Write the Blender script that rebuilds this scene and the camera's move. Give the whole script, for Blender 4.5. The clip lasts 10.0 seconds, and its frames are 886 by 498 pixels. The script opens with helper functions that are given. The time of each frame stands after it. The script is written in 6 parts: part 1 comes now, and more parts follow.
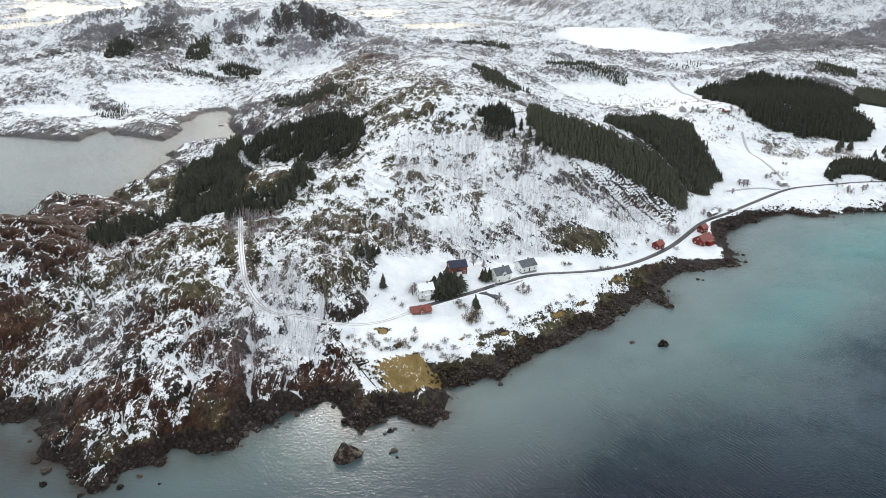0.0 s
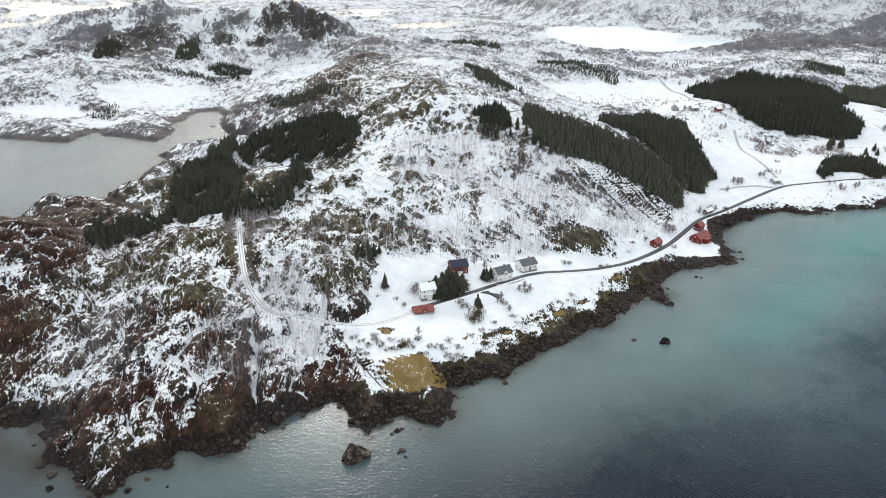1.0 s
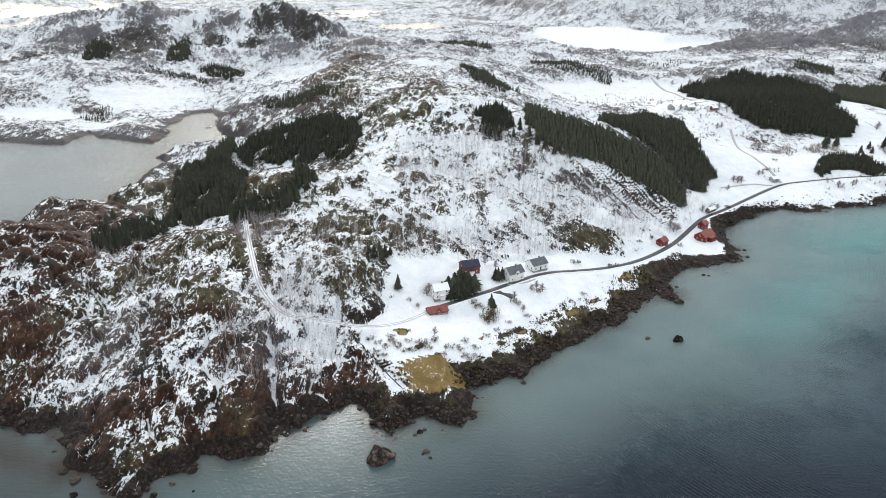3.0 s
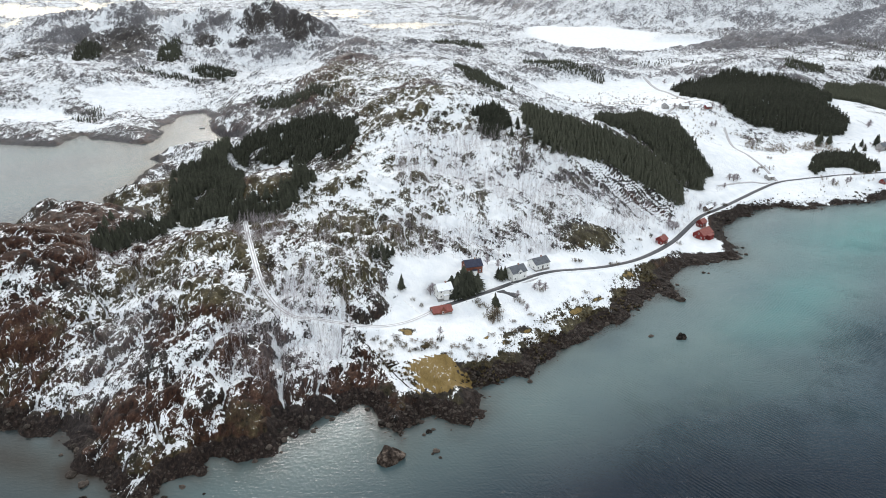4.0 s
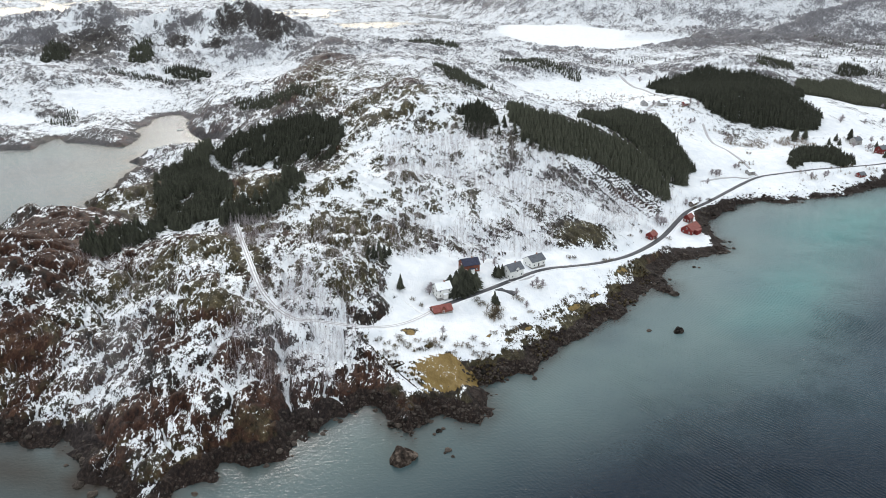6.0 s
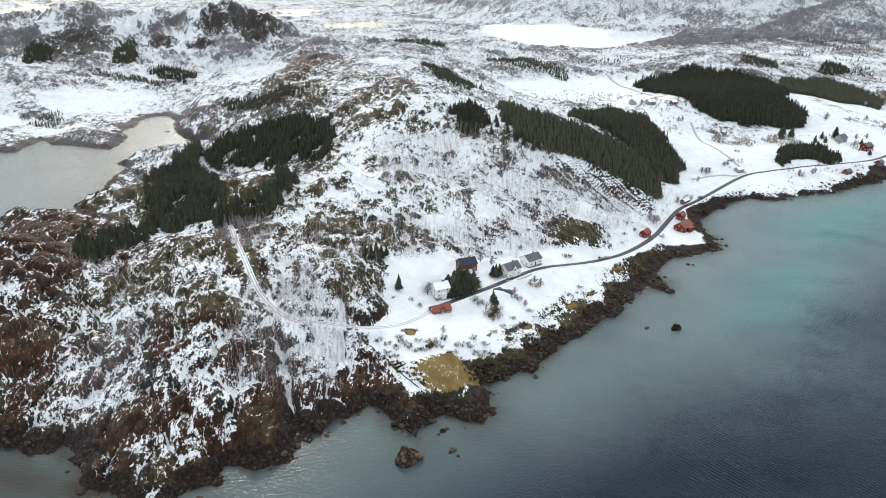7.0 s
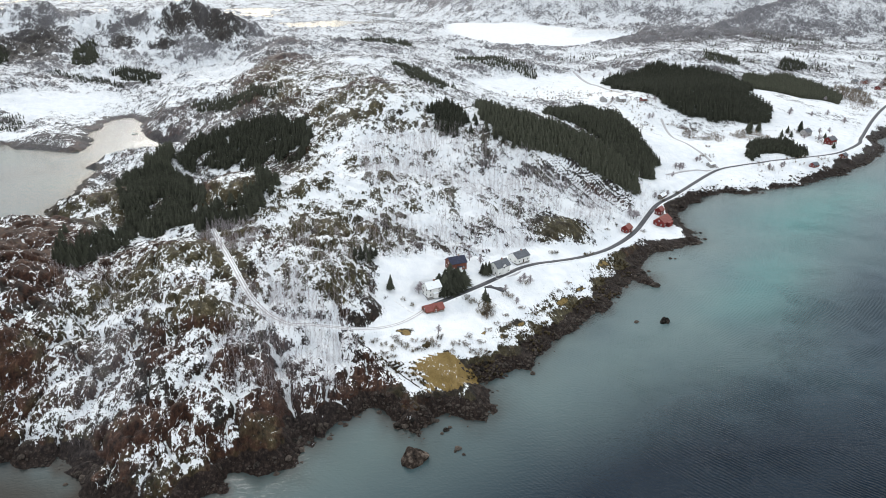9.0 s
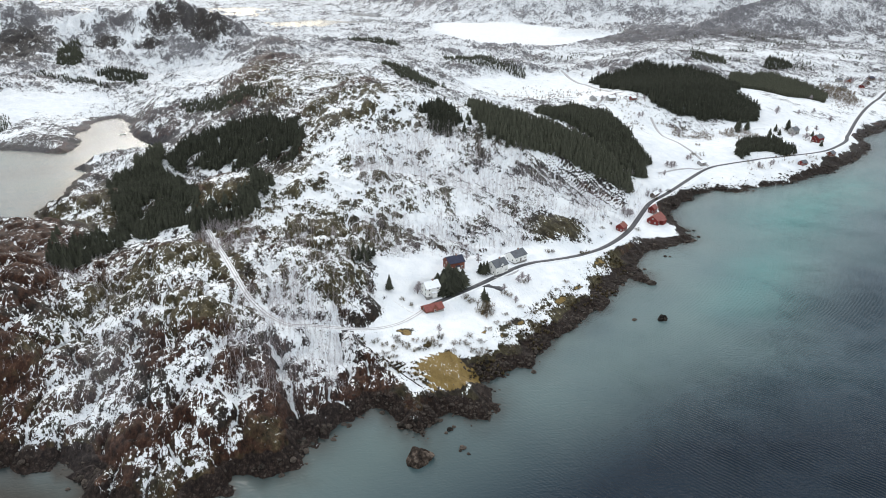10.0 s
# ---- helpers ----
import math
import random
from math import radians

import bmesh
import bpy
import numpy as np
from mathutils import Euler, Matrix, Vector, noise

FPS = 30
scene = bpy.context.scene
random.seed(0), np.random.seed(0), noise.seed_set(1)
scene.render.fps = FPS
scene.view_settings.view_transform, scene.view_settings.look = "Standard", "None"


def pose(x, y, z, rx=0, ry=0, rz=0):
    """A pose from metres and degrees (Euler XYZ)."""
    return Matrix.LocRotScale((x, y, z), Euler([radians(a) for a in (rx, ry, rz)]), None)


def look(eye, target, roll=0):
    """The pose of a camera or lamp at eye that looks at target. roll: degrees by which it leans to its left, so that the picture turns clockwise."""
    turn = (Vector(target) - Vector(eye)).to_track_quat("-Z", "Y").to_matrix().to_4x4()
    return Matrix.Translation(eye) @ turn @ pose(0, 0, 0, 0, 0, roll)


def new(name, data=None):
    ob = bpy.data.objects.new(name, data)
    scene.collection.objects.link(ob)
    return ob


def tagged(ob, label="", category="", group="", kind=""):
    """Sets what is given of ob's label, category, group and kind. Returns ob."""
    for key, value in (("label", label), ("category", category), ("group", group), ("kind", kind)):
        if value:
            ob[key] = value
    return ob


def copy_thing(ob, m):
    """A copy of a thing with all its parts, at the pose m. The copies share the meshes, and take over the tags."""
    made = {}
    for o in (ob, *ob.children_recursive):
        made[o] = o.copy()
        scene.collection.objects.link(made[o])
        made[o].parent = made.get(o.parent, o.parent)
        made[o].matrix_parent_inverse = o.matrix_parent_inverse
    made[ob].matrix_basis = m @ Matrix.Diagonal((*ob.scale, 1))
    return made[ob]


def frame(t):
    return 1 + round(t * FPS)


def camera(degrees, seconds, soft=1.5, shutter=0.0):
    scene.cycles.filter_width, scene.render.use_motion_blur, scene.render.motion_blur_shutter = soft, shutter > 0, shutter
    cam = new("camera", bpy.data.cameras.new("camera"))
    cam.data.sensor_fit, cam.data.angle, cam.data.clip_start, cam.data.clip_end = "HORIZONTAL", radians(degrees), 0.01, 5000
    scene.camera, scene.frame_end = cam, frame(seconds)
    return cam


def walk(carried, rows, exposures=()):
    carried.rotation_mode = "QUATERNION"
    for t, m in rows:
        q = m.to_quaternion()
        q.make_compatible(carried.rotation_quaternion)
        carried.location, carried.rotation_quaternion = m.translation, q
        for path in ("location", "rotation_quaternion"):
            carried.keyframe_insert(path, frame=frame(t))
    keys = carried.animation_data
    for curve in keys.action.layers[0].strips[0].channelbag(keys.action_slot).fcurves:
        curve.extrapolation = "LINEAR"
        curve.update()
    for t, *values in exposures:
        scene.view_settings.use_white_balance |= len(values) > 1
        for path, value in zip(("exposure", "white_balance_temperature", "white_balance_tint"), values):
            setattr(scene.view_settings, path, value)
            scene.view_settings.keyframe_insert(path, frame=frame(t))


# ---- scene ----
cam = camera(63.9, 10.0, 0.75)
METRES, EYE, TILT, LEAN, TURN = 75.0, 180.8, -21.56, -0.68, 0.0
ROWS = [
    (0.0, 0.0, 0.0, 0.0, -0.0, -0.0, 0.0),
    (0.5, -0.0494, -0.0012, -0.0002, -0.5, -0.01, 0.21),
    (1.0, -0.0991, -0.002, 0.0001, -0.96, -0.04, 0.4),
    (1.5, -0.1499, -0.0018, 0.0013, -1.3, -0.04, 0.54),
    (2.0, -0.2005, -0.0013, 0.0019, -1.56, -0.02, 0.66),
    (2.5, -0.2473, -0.0006, 0.0023, -1.81, -0.01, 0.77),
    (4.0, -0.3985, 0.0061, 0.0049, -2.97, -0.06, 1.29),
    (4.5, -0.4486, 0.0088, 0.0066, -3.57, -0.1, 1.56),
    (5.0, -0.4987, 0.011, 0.0082, -4.16, -0.12, 1.8),
    (5.5, -0.549, 0.0143, 0.0097, -4.74, -0.16, 2.05),
    (7.0, -0.6996, 0.0305, 0.0162, -6.6, -0.28, 2.81),
    (7.5, -0.7502, 0.0363, 0.0195, -7.35, -0.33, 3.12),
    (8.0, -0.8001, 0.0433, 0.0232, -8.14, -0.4, 3.45),
    (8.5, -0.8507, 0.0504, 0.0265, -8.9, -0.48, 3.74),
    (9.0, -0.9, 0.0589, 0.0302, -9.59, -0.55, 3.98),
    (9.5, -0.9474, 0.0678, 0.0334, -10.16, -0.62, 4.18),
    (10.0, -0.9938, 0.0773, 0.0369, -10.77, -0.67, 4.37),
]
walk(cam, [(t, pose(0, 0, EYE, TILT, LEAN, TURN) @ pose(METRES * x, METRES * y, METRES * z, 90 + pitch, roll, yaw)) for t, x, y, z, yaw, pitch, roll in ROWS])

# ---- daylight: a bright overcast sky, the veiled sun high ahead ----
SUN_AZ, SUN_EL = radians(-9), radians(26)
world = bpy.data.worlds.new("overcast_sky")
scene.world = world
world.use_nodes = True
wn, wl = world.node_tree.nodes, world.node_tree.links
sky = wn.new("ShaderNodeTexSky")
sky.sky_type, sky.sun_disc = "NISHITA", False
sky.sun_elevation, sky.sun_rotation = SUN_EL, SUN_AZ
sky.air_density, sky.dust_density = 1.0, 2.0
veil = wn.new("ShaderNodeMix")          # the cloud deck over the clear sky
veil.data_type = "RGBA"
veil.inputs[0].default_value = 0.68
veil.inputs[7].default_value = (8.5, 8.85, 8.9, 1)
wl.new(sky.outputs[0], veil.inputs[6])
wl.new(veil.outputs[2], wn["Background"].inputs["Color"])
wn["Background"].inputs["Strength"].default_value = 0.192
sun = new("sun", bpy.data.lights.new("sun", "SUN"))
sun.data.energy, sun.data.angle, sun.data.color = 1.15, radians(12), (1.0, 0.97, 0.93)
sun_dir = Vector((math.sin(SUN_AZ) * math.cos(SUN_EL), math.cos(SUN_AZ) * math.cos(SUN_EL), math.sin(SUN_EL)))
sun.matrix_world = look(sun_dir * 1500, (0, 0, 0))


# ---- materials ----
class Mat:
    """A small wrapper that builds node materials."""

    def __init__(self, name):
        self.m = bpy.data.materials.new(name)
        self.m.use_nodes = True
        self.n, self.l = self.m.node_tree.nodes, self.m.node_tree.links
        self.b = self.n["Principled BSDF"]
        self.b.inputs["Specular IOR Level"].default_value = 0.12

    def add(self, kind, **values):
        node = self.n.new(kind)
        for key, value in values.items():
            node.inputs[key.replace("_", " ")].default_value = value
        return node

    def link(self, a, b):
        self.l.new(a, b)

    def coords(self):
        return self.add("ShaderNodeTexCoord").outputs["Object"]

    def noise(self, scale, detail=4.0, rough=0.55, vec=None, stretch=None):
        node = self.add("ShaderNodeTexNoise", Scale=scale, Detail=detail, Roughness=rough)
        src = vec or self.coords()
        if stretch:
            mp = self.add("ShaderNodeMapping")
            mp.inputs["Scale"].default_value = stretch
            mp.inputs["Rotation"].default_value = (0, 0, 0.35)
            self.link(src, mp.inputs["Vector"])
            src = mp.outputs[0]
        self.link(src, node.inputs["Vector"])
        return node.outputs["Fac"]

    def ramp(self, fac, stops):
        node = self.add("ShaderNodeValToRGB")
        el = node.color_ramp.elements
        while len(el) < len(stops):
            el.new(0.5)
        for e, (p, c) in zip(el, stops):
            e.position, e.color = p, (*c, 1) if len(c) == 3 else c
        self.link(fac, node.inputs["Fac"])
        return node.outputs["Color"]

    def math(self, op, a, b=0.0, clamp=False):
        node = self.add("ShaderNodeMath")
        node.operation, node.use_clamp = op, clamp
        for sock, v in zip(node.inputs, (a, b)):
            if isinstance(v, (int, float)):
                sock.default_value = v
            else:
                self.link(v, sock)
        return node.outputs[0]

    def step(self, v, low, high):
        node = self.add("ShaderNodeMapRange")
        node.interpolation_type = "SMOOTHSTEP"
        node.inputs["From Min"].default_value, node.inputs["From Max"].default_value = low, high
        self.link(v, node.inputs["Value"])
        return node.outputs[0]

    def mix(self, fac, a, b):
        node = self.add("ShaderNodeMix")
        node.data_type = "RGBA"
        for sock, v in ((node.inputs[0], fac), (node.inputs[6], a), (node.inputs[7], b)):
            if isinstance(v, (int, float)):
                sock.default_value = v
            elif isinstance(v, tuple):
                sock.default_value = (*v, 1)
            else:
                self.link(v, sock)
        return node.outputs[2]

    def bump(self, height, strength, distance, normal=None):
        node = self.add("ShaderNodeBump", Strength=strength, Distance=distance)
        self.link(height, node.inputs["Height"])
        if normal:
            self.link(normal, node.inputs["Normal"])
        self.link(node.outputs[0], self.b.inputs["Normal"])
        return node.outputs[0]

    def colour(self, c):
        if isinstance(c, tuple):
            self.b.inputs["Base Color"].default_value = (*c, 1)
        else:
            self.link(c, self.b.inputs["Base Color"])

    def rough(self, v):
        if isinstance(v, (int, float)):
            self.b.inputs["Roughness"].default_value = v
        else:
            self.link(v, self.b.inputs["Roughness"])


def speckled(name, dark, light, scale, rough=0.8, bump=0.3, fine=None, per_object=0.0):
    """A matt surface with variation at two scales."""
    m = Mat(name)
    a, b = m.noise(scale, 5.0, 0.6), m.noise(fine or scale * 7, 3.0, 0.6)
    v = m.math("ADD", m.math("MULTIPLY", a, 0.65), m.math("MULTIPLY", b, 0.35))
    if per_object:
        info = m.add("ShaderNodeObjectInfo")
        v = m.math("ADD", v, m.math("MULTIPLY", m.math("SUBTRACT", info.outputs["Random"], 0.5), per_object))
    m.colour(m.ramp(v, [(0.32, dark), (0.68, light)]))
    m.rough(rough)
    m.bump(b, bump, 0.05)
    return m.m


def layered(name, dark, middle, light):
    """Bedded rock: tilted layers with dark joints between them."""
    m = Mat(name)
    co = m.coords()
    beds = m.add("ShaderNodeTexWave", Scale=0.55, Distortion=6.0, Detail=3.0)
    beds.inputs["Detail Scale"].default_value = 1.4
    mp = m.add("ShaderNodeMapping")
    mp.inputs["Rotation"].default_value = (0.5, 0.9, 0.6)
    m.link(co, mp.inputs["Vector"])
    m.link(mp.outputs[0], beds.inputs["Vector"])
    a, b = m.noise(1.6, 5.0, 0.65, co), m.noise(5.0, 3.0, 0.6, co)
    v = m.math("ADD", m.math("MULTIPLY", beds.outputs["Fac"], 0.1), m.math("ADD", m.math("MULTIPLY", a, 0.6), m.math("MULTIPLY", b, 0.3)))
    m.colour(m.ramp(v, [(0.38, dark), (0.5, middle), (0.64, light)]))
    m.rough(0.8)
    m.bump(v, 0.9, 0.25)
    return m.m


def snow_over(name, dark, light, scale, share, rough=0.85):
    """Rock, roofing or bark with snow lying on its upward faces."""
    m = Mat(name)
    a, b = m.noise(scale, 5.0, 0.6), m.noise(scale * 6, 3.0, 0.6)
    base = m.ramp(m.math("ADD", m.math("MULTIPLY", a, 0.6), m.math("MULTIPLY", b, 0.4)), [(0.3, dark), (0.7, light)])
    geo = m.add("ShaderNodeNewGeometry")
    sep = m.add("ShaderNodeSeparateXYZ")
    m.link(geo.outputs["Normal"], sep.inputs[0])
    lie = m.math("ADD", sep.outputs["Z"], m.math("MULTIPLY", m.math("SUBTRACT", a, 0.5), 1.6))
    f = m.step(lie, 1.25 - share, 1.4 - share)
    m.colour(m.mix(f, base, (0.82, 0.84, 0.87)))
    m.rough(rough)
    m.bump(b, 0.5, 0.1)
    return m.m


def make_ground():
    m = Mat("snowy_ground")
    att = m.add("ShaderNodeAttribute")
    att.attribute_name = "cover"
    sep = m.add("ShaderNodeSeparateColor")
    m.link(att.outputs["Color"], sep.inputs[0])
    snow, moss, wet, rust = sep.outputs[0], sep.outputs[1], sep.outputs[2], att.outputs["Alpha"]
    att2 = m.add("ShaderNodeAttribute")
    att2.attribute_name = "heath"
    heath = att2.outputs["Fac"]
    att3 = m.add("ShaderNodeAttribute")
    att3.attribute_name = "broken"          # how finely the snow cover is broken up
    broken = att3.outputs["Fac"]
    att4 = m.add("ShaderNodeAttribute")
    att4.attribute_name = "scrub"           # leafless dwarf birch and heather through the snow; far off also painted haze
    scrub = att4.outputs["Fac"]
    co = m.coords()

    def swirl(scale, detail, rough, bend, stretch=(1, 1, 1), turn=0.0):
        mp = m.add("ShaderNodeMapping")
        mp.inputs["Scale"].default_value, mp.inputs["Rotation"].default_value = stretch, (0, 0, turn)
        m.link(co, mp.inputs["Vector"])
        node = m.add("ShaderNodeTexNoise", Scale=scale, Detail=detail, Roughness=rough, Distortion=bend)
        m.link(mp.outputs[0], node.inputs["Vector"])
        return node.outputs["Fac"]

    def centred(v, k):
        return m.math("MULTIPLY", m.math("SUBTRACT", v, 0.5), k)

    broad = swirl(0.06, 3.0, 0.55, 0.6)
    mass = swirl(0.11, 3.0, 0.6, 0.5)
    streak = swirl(0.27, 6.0, 0.66, 0.25, (1.0, 0.42, 0.6), 0.4)
    fine = swirl(0.8, 5.0, 0.68, 0.2, (1.0, 0.7, 0.8), 0.3)
    grit = swirl(3.0, 3.0, 0.7, 0.0)
    # rock: dark gneiss, brown heath and weathering, lichen and dead grass
    rv = m.math("ADD", m.math("MULTIPLY", streak, 0.55), m.math("MULTIPLY", fine, 0.45))
    rock = m.ramp(rv, [(0.36, (0.006, 0.005, 0.005)), (0.52, (0.025, 0.02, 0.016)), (0.63, (0.075, 0.064, 0.052)), (0.74, (0.2, 0.18, 0.155))])
    brown = m.ramp(rv, [(0.38, (0.006, 0.0035, 0.0025)), (0.53, (0.044, 0.02, 0.0125)), (0.7, (0.15, 0.085, 0.052))])
    green = m.ramp(rv, [(0.36, (0.012, 0.011, 0.005)), (0.52, (0.06, 0.051, 0.025)), (0.7, (0.18, 0.155, 0.085))])
    rusty = m.ramp(m.math("ADD", m.math("MULTIPLY", streak, 0.5), m.math("MULTIPLY", grit, 0.5)), [(0.35, (0.11, 0.072, 0.02)), (0.65, (0.26, 0.18, 0.07))])
    tide = m.ramp(fine, [(0.35, (0.006, 0.004, 0.004)), (0.55, (0.022, 0.015, 0.012)), (0.72, (0.07, 0.05, 0.042))])
    col = m.mix(m.step(m.math("ADD", broad, heath), 0.5, 0.66), rock, brown)
    col = m.mix(m.math("MULTIPLY", m.step(m.math("ADD", mass, moss), 0.75, 1.1), 0.85), col, green)
    col = m.mix(m.step(m.math("ADD", wet, centred(fine, 0.9)), 0.35, 0.6), col, tide)
    col = m.mix(m.step(m.math("ADD", rust, centred(streak, 1.4)), 0.42, 0.58), col, rusty)
    # grey of bare twigs, kept bluish to carry the haze of distant slopes
    twig_haze = m.ramp(m.math("ADD", m.math("MULTIPLY", fine, 0.5), m.math("MULTIPLY", grit, 0.5)), [(0.36, (0.085, 0.082, 0.09)), (0.52, (0.19, 0.187, 0.205)), (0.66, (0.38, 0.38, 0.41))])
    col = m.mix(m.math("MULTIPLY", scrub, 0.72), col, twig_haze)
    # snow lies where the cover says, blown off knobs and steep faces, kept in clefts and streaks
    geo = m.add("ShaderNodeNewGeometry")
    nz = m.add("ShaderNodeSeparateXYZ")
    m.link(geo.outputs["Normal"], nz.inputs[0])
    v = m.math("ADD", snow, centred(mass, 1.3))
    small = m.math("ADD", centred(streak, 1.9), m.math("ADD", centred(fine, 2.1), centred(grit, 0.8)))
    v = m.math("ADD", v, m.math("MULTIPLY", small, broken))
    v = m.math("ADD", v, m.math("MULTIPLY", m.math("SUBTRACT", nz.outputs["Z"], 0.9), 1.5))
    ledge = m.step(m.math("ABSOLUTE", m.math("SUBTRACT", swirl(0.15, 4.0, 0.55, 0.7, (1.0, 0.3, 0.6), 0.75), 0.5)), 0.022, 0.0)
    crack = m.step(m.math("ABSOLUTE", m.math("SUBTRACT", swirl(0.2, 4.0, 0.55, 0.6, (1.0, 0.35, 0.6), -0.4), 0.5)), 0.022, 0.0)
    bare = m.step(snow, 0.95, 0.6)
    v = m.math("ADD", v, m.math("MULTIPLY", m.math("SUBTRACT", m.math("MULTIPLY", ledge, 0.52), m.math("MULTIPLY", crack, 0.42)), m.math("MULTIPLY", bare, broken)))
    soft = m.math("MULTIPLY", scrub, 0.17)
    f = m.add("ShaderNodeMapRange")
    m.link(v, f.inputs["Value"])
    m.link(m.math("SUBTRACT", 0.47, soft), f.inputs["From Min"])
    m.link(m.math("ADD", 0.55, soft), f.inputs["From Max"])
    f = f.outputs[0]
    white = m.ramp(mass, [(0.3, (0.68, 0.71, 0.75)), (0.7, (0.8, 0.815, 0.83))])
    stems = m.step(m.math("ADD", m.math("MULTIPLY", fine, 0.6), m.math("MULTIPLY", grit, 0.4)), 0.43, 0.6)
    white = m.mix(m.math("MULTIPLY", m.math("MULTIPLY", stems, scrub), 0.55), white, twig_haze)
    m.colour(m.mix(f, col, white))
    m.rough(m.math("ADD", 0.7, m.math("MULTIPLY", f, 0.2)))
    m.bump(m.math("ADD", m.math("MULTIPLY", fine, 0.6), m.math("MULTIPLY", streak, 1.4)), 0.8, 1.2)
    return m.m


def make_sea():
    m = Mat("sea_water")
    att = m.add("ShaderNodeAttribute")
    att.attribute_name = "shoal_sheen"
    co = m.coords()
    cloud = m.noise(0.011, 3.0, 0.5, co)
    deep = m.ramp(cloud, [(0.34, (0.013, 0.036, 0.06)), (0.5, (0.026, 0.054, 0.078)), (0.64, (0.026, 0.062, 0.08))])
    sepc = m.add("ShaderNodeSeparateColor")
    m.link(att.outputs["Color"], sepc.inputs[0])
    # pale shallows, with the sky's reflection near shore painted into the colour
    col = m.mix(sepc.outputs[0], deep, (0.122, 0.172, 0.172))
    sand = m.add("ShaderNodeAttribute")
    sand.attribute_name = "sand"          # pale sand on the bottom turns the water turquoise
    col = m.mix(sand.outputs["Fac"], col, (0.04, 0.21, 0.2))
    milky = m.add("ShaderNodeAttribute")
    milky.attribute_name = "milky"          # paler grey-green water
    col = m.mix(milky.outputs["Fac"], col, (0.14, 0.19, 0.16))
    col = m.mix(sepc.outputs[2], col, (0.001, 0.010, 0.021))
    col = m.mix(sepc.outputs[1], col, (0.017, 0.013, 0.009))
    m.colour(col)
    calm = m.noise(0.012, 2.0, 0.5, co)
    m.rough(m.math("ADD", 0.05, m.math("MULTIPLY", calm, 0.07)))
    m.b.inputs["IOR"].default_value, m.b.inputs["Specular IOR Level"].default_value = 1.33, 0.28
    w1 = m.noise(0.34, 4.0, 0.6, co, (1.0, 2.2, 1.0))
    w2 = m.noise(1.3, 2.0, 0.5, co, (1.0, 1.8, 1.0))
    calmed = m.add("ShaderNodeAttribute")
    calmed.attribute_name = "shoal_sheen"
    swell = m.noise(0.06, 2.0, 0.5, co, (1.0, 2.2, 1.0))
    lines = m.add("ShaderNodeTexWave", Scale=0.18, Distortion=8.0, Detail=3.0)
    lines.inputs["Detail Scale"].default_value = 0.35
    mp = m.add("ShaderNodeMapping")
    mp.inputs["Rotation"].default_value = (0, 0, -0.57)
    m.link(co, mp.inputs["Vector"])
    m.link(mp.outputs[0], lines.inputs["Vector"])
    gust = m.step(m.noise(0.03, 3.0, 0.55, co), 0.36, 0.66)
    w2 = m.math("ADD", m.math("MULTIPLY", w2, 1.6), m.math("MULTIPLY", m.math("MULTIPLY", lines.outputs["Fac"], m.math("MULTIPLY", gust, calmed.outputs["Alpha"])), 3.6))
    h = m.math("ADD", m.math("MULTIPLY", w1, 1.1), m.math("ADD", m.math("MULTIPLY", w2, 0.22), m.math("MULTIPLY", swell, 0.6)))
    m.bump(m.math("MULTIPLY", h, calmed.outputs["Alpha"]), 1.0, 0.8)
    return m.m


GROUND, SEA_WATER = make_ground(), make_sea()
SPRUCE = speckled("spruce_needles", (0.026, 0.028, 0.021), (0.08, 0.083, 0.06), 0.25, 0.9, 0.2, 1.5, 0.25)
BARK = speckled("spruce_bark", (0.05, 0.035, 0.025), (0.14, 0.1, 0.075), 1.5, 0.9)
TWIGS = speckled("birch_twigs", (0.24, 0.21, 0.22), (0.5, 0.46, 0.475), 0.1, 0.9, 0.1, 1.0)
SHRUB = speckled("dry_shrub", (0.09, 0.072, 0.055), (0.27, 0.22, 0.17), 0.3, 0.9, 0.1, 1.5, 0.3)
WEED = speckled("shore_scrub", (0.03, 0.024, 0.016), (0.15, 0.115, 0.06), 0.2, 0.9, 0.2, 1.5, 0.3)
BOULDER = speckled("shore_boulder", (0.006, 0.005, 0.004), (0.08, 0.065, 0.055), 0.6, 0.75, 0.5, 2.5, 0.35)
SKERRY = layered("layered_rock", (0.008, 0.006, 0.005), (0.04, 0.029, 0.023), (0.14, 0.11, 0.09))
ASPHALT = speckled("wet_asphalt", (0.04, 0.04, 0.044), (0.1, 0.1, 0.108), 0.5, 0.55, 0.2)
PACKED = speckled("packed_snow_track", (0.6, 0.6, 0.62), (0.86, 0.87, 0.89), 0.6, 0.8, 0.3)
RUT = speckled("wheel_rut", (0.25, 0.24, 0.24), (0.55, 0.55, 0.56), 0.8, 0.8, 0.3)


# ---- the lie of the land ----
def lattice(ix, iy, seed):
    n = (ix * 374761393 + iy * 668265263 + seed * 974634391) & 0xFFFFFFFF
    n = ((n ^ (n >> 13)) * 1274126177) & 0xFFFFFFFF
    return ((n ^ (n >> 16)) & 0xFFFF) / 65535.0


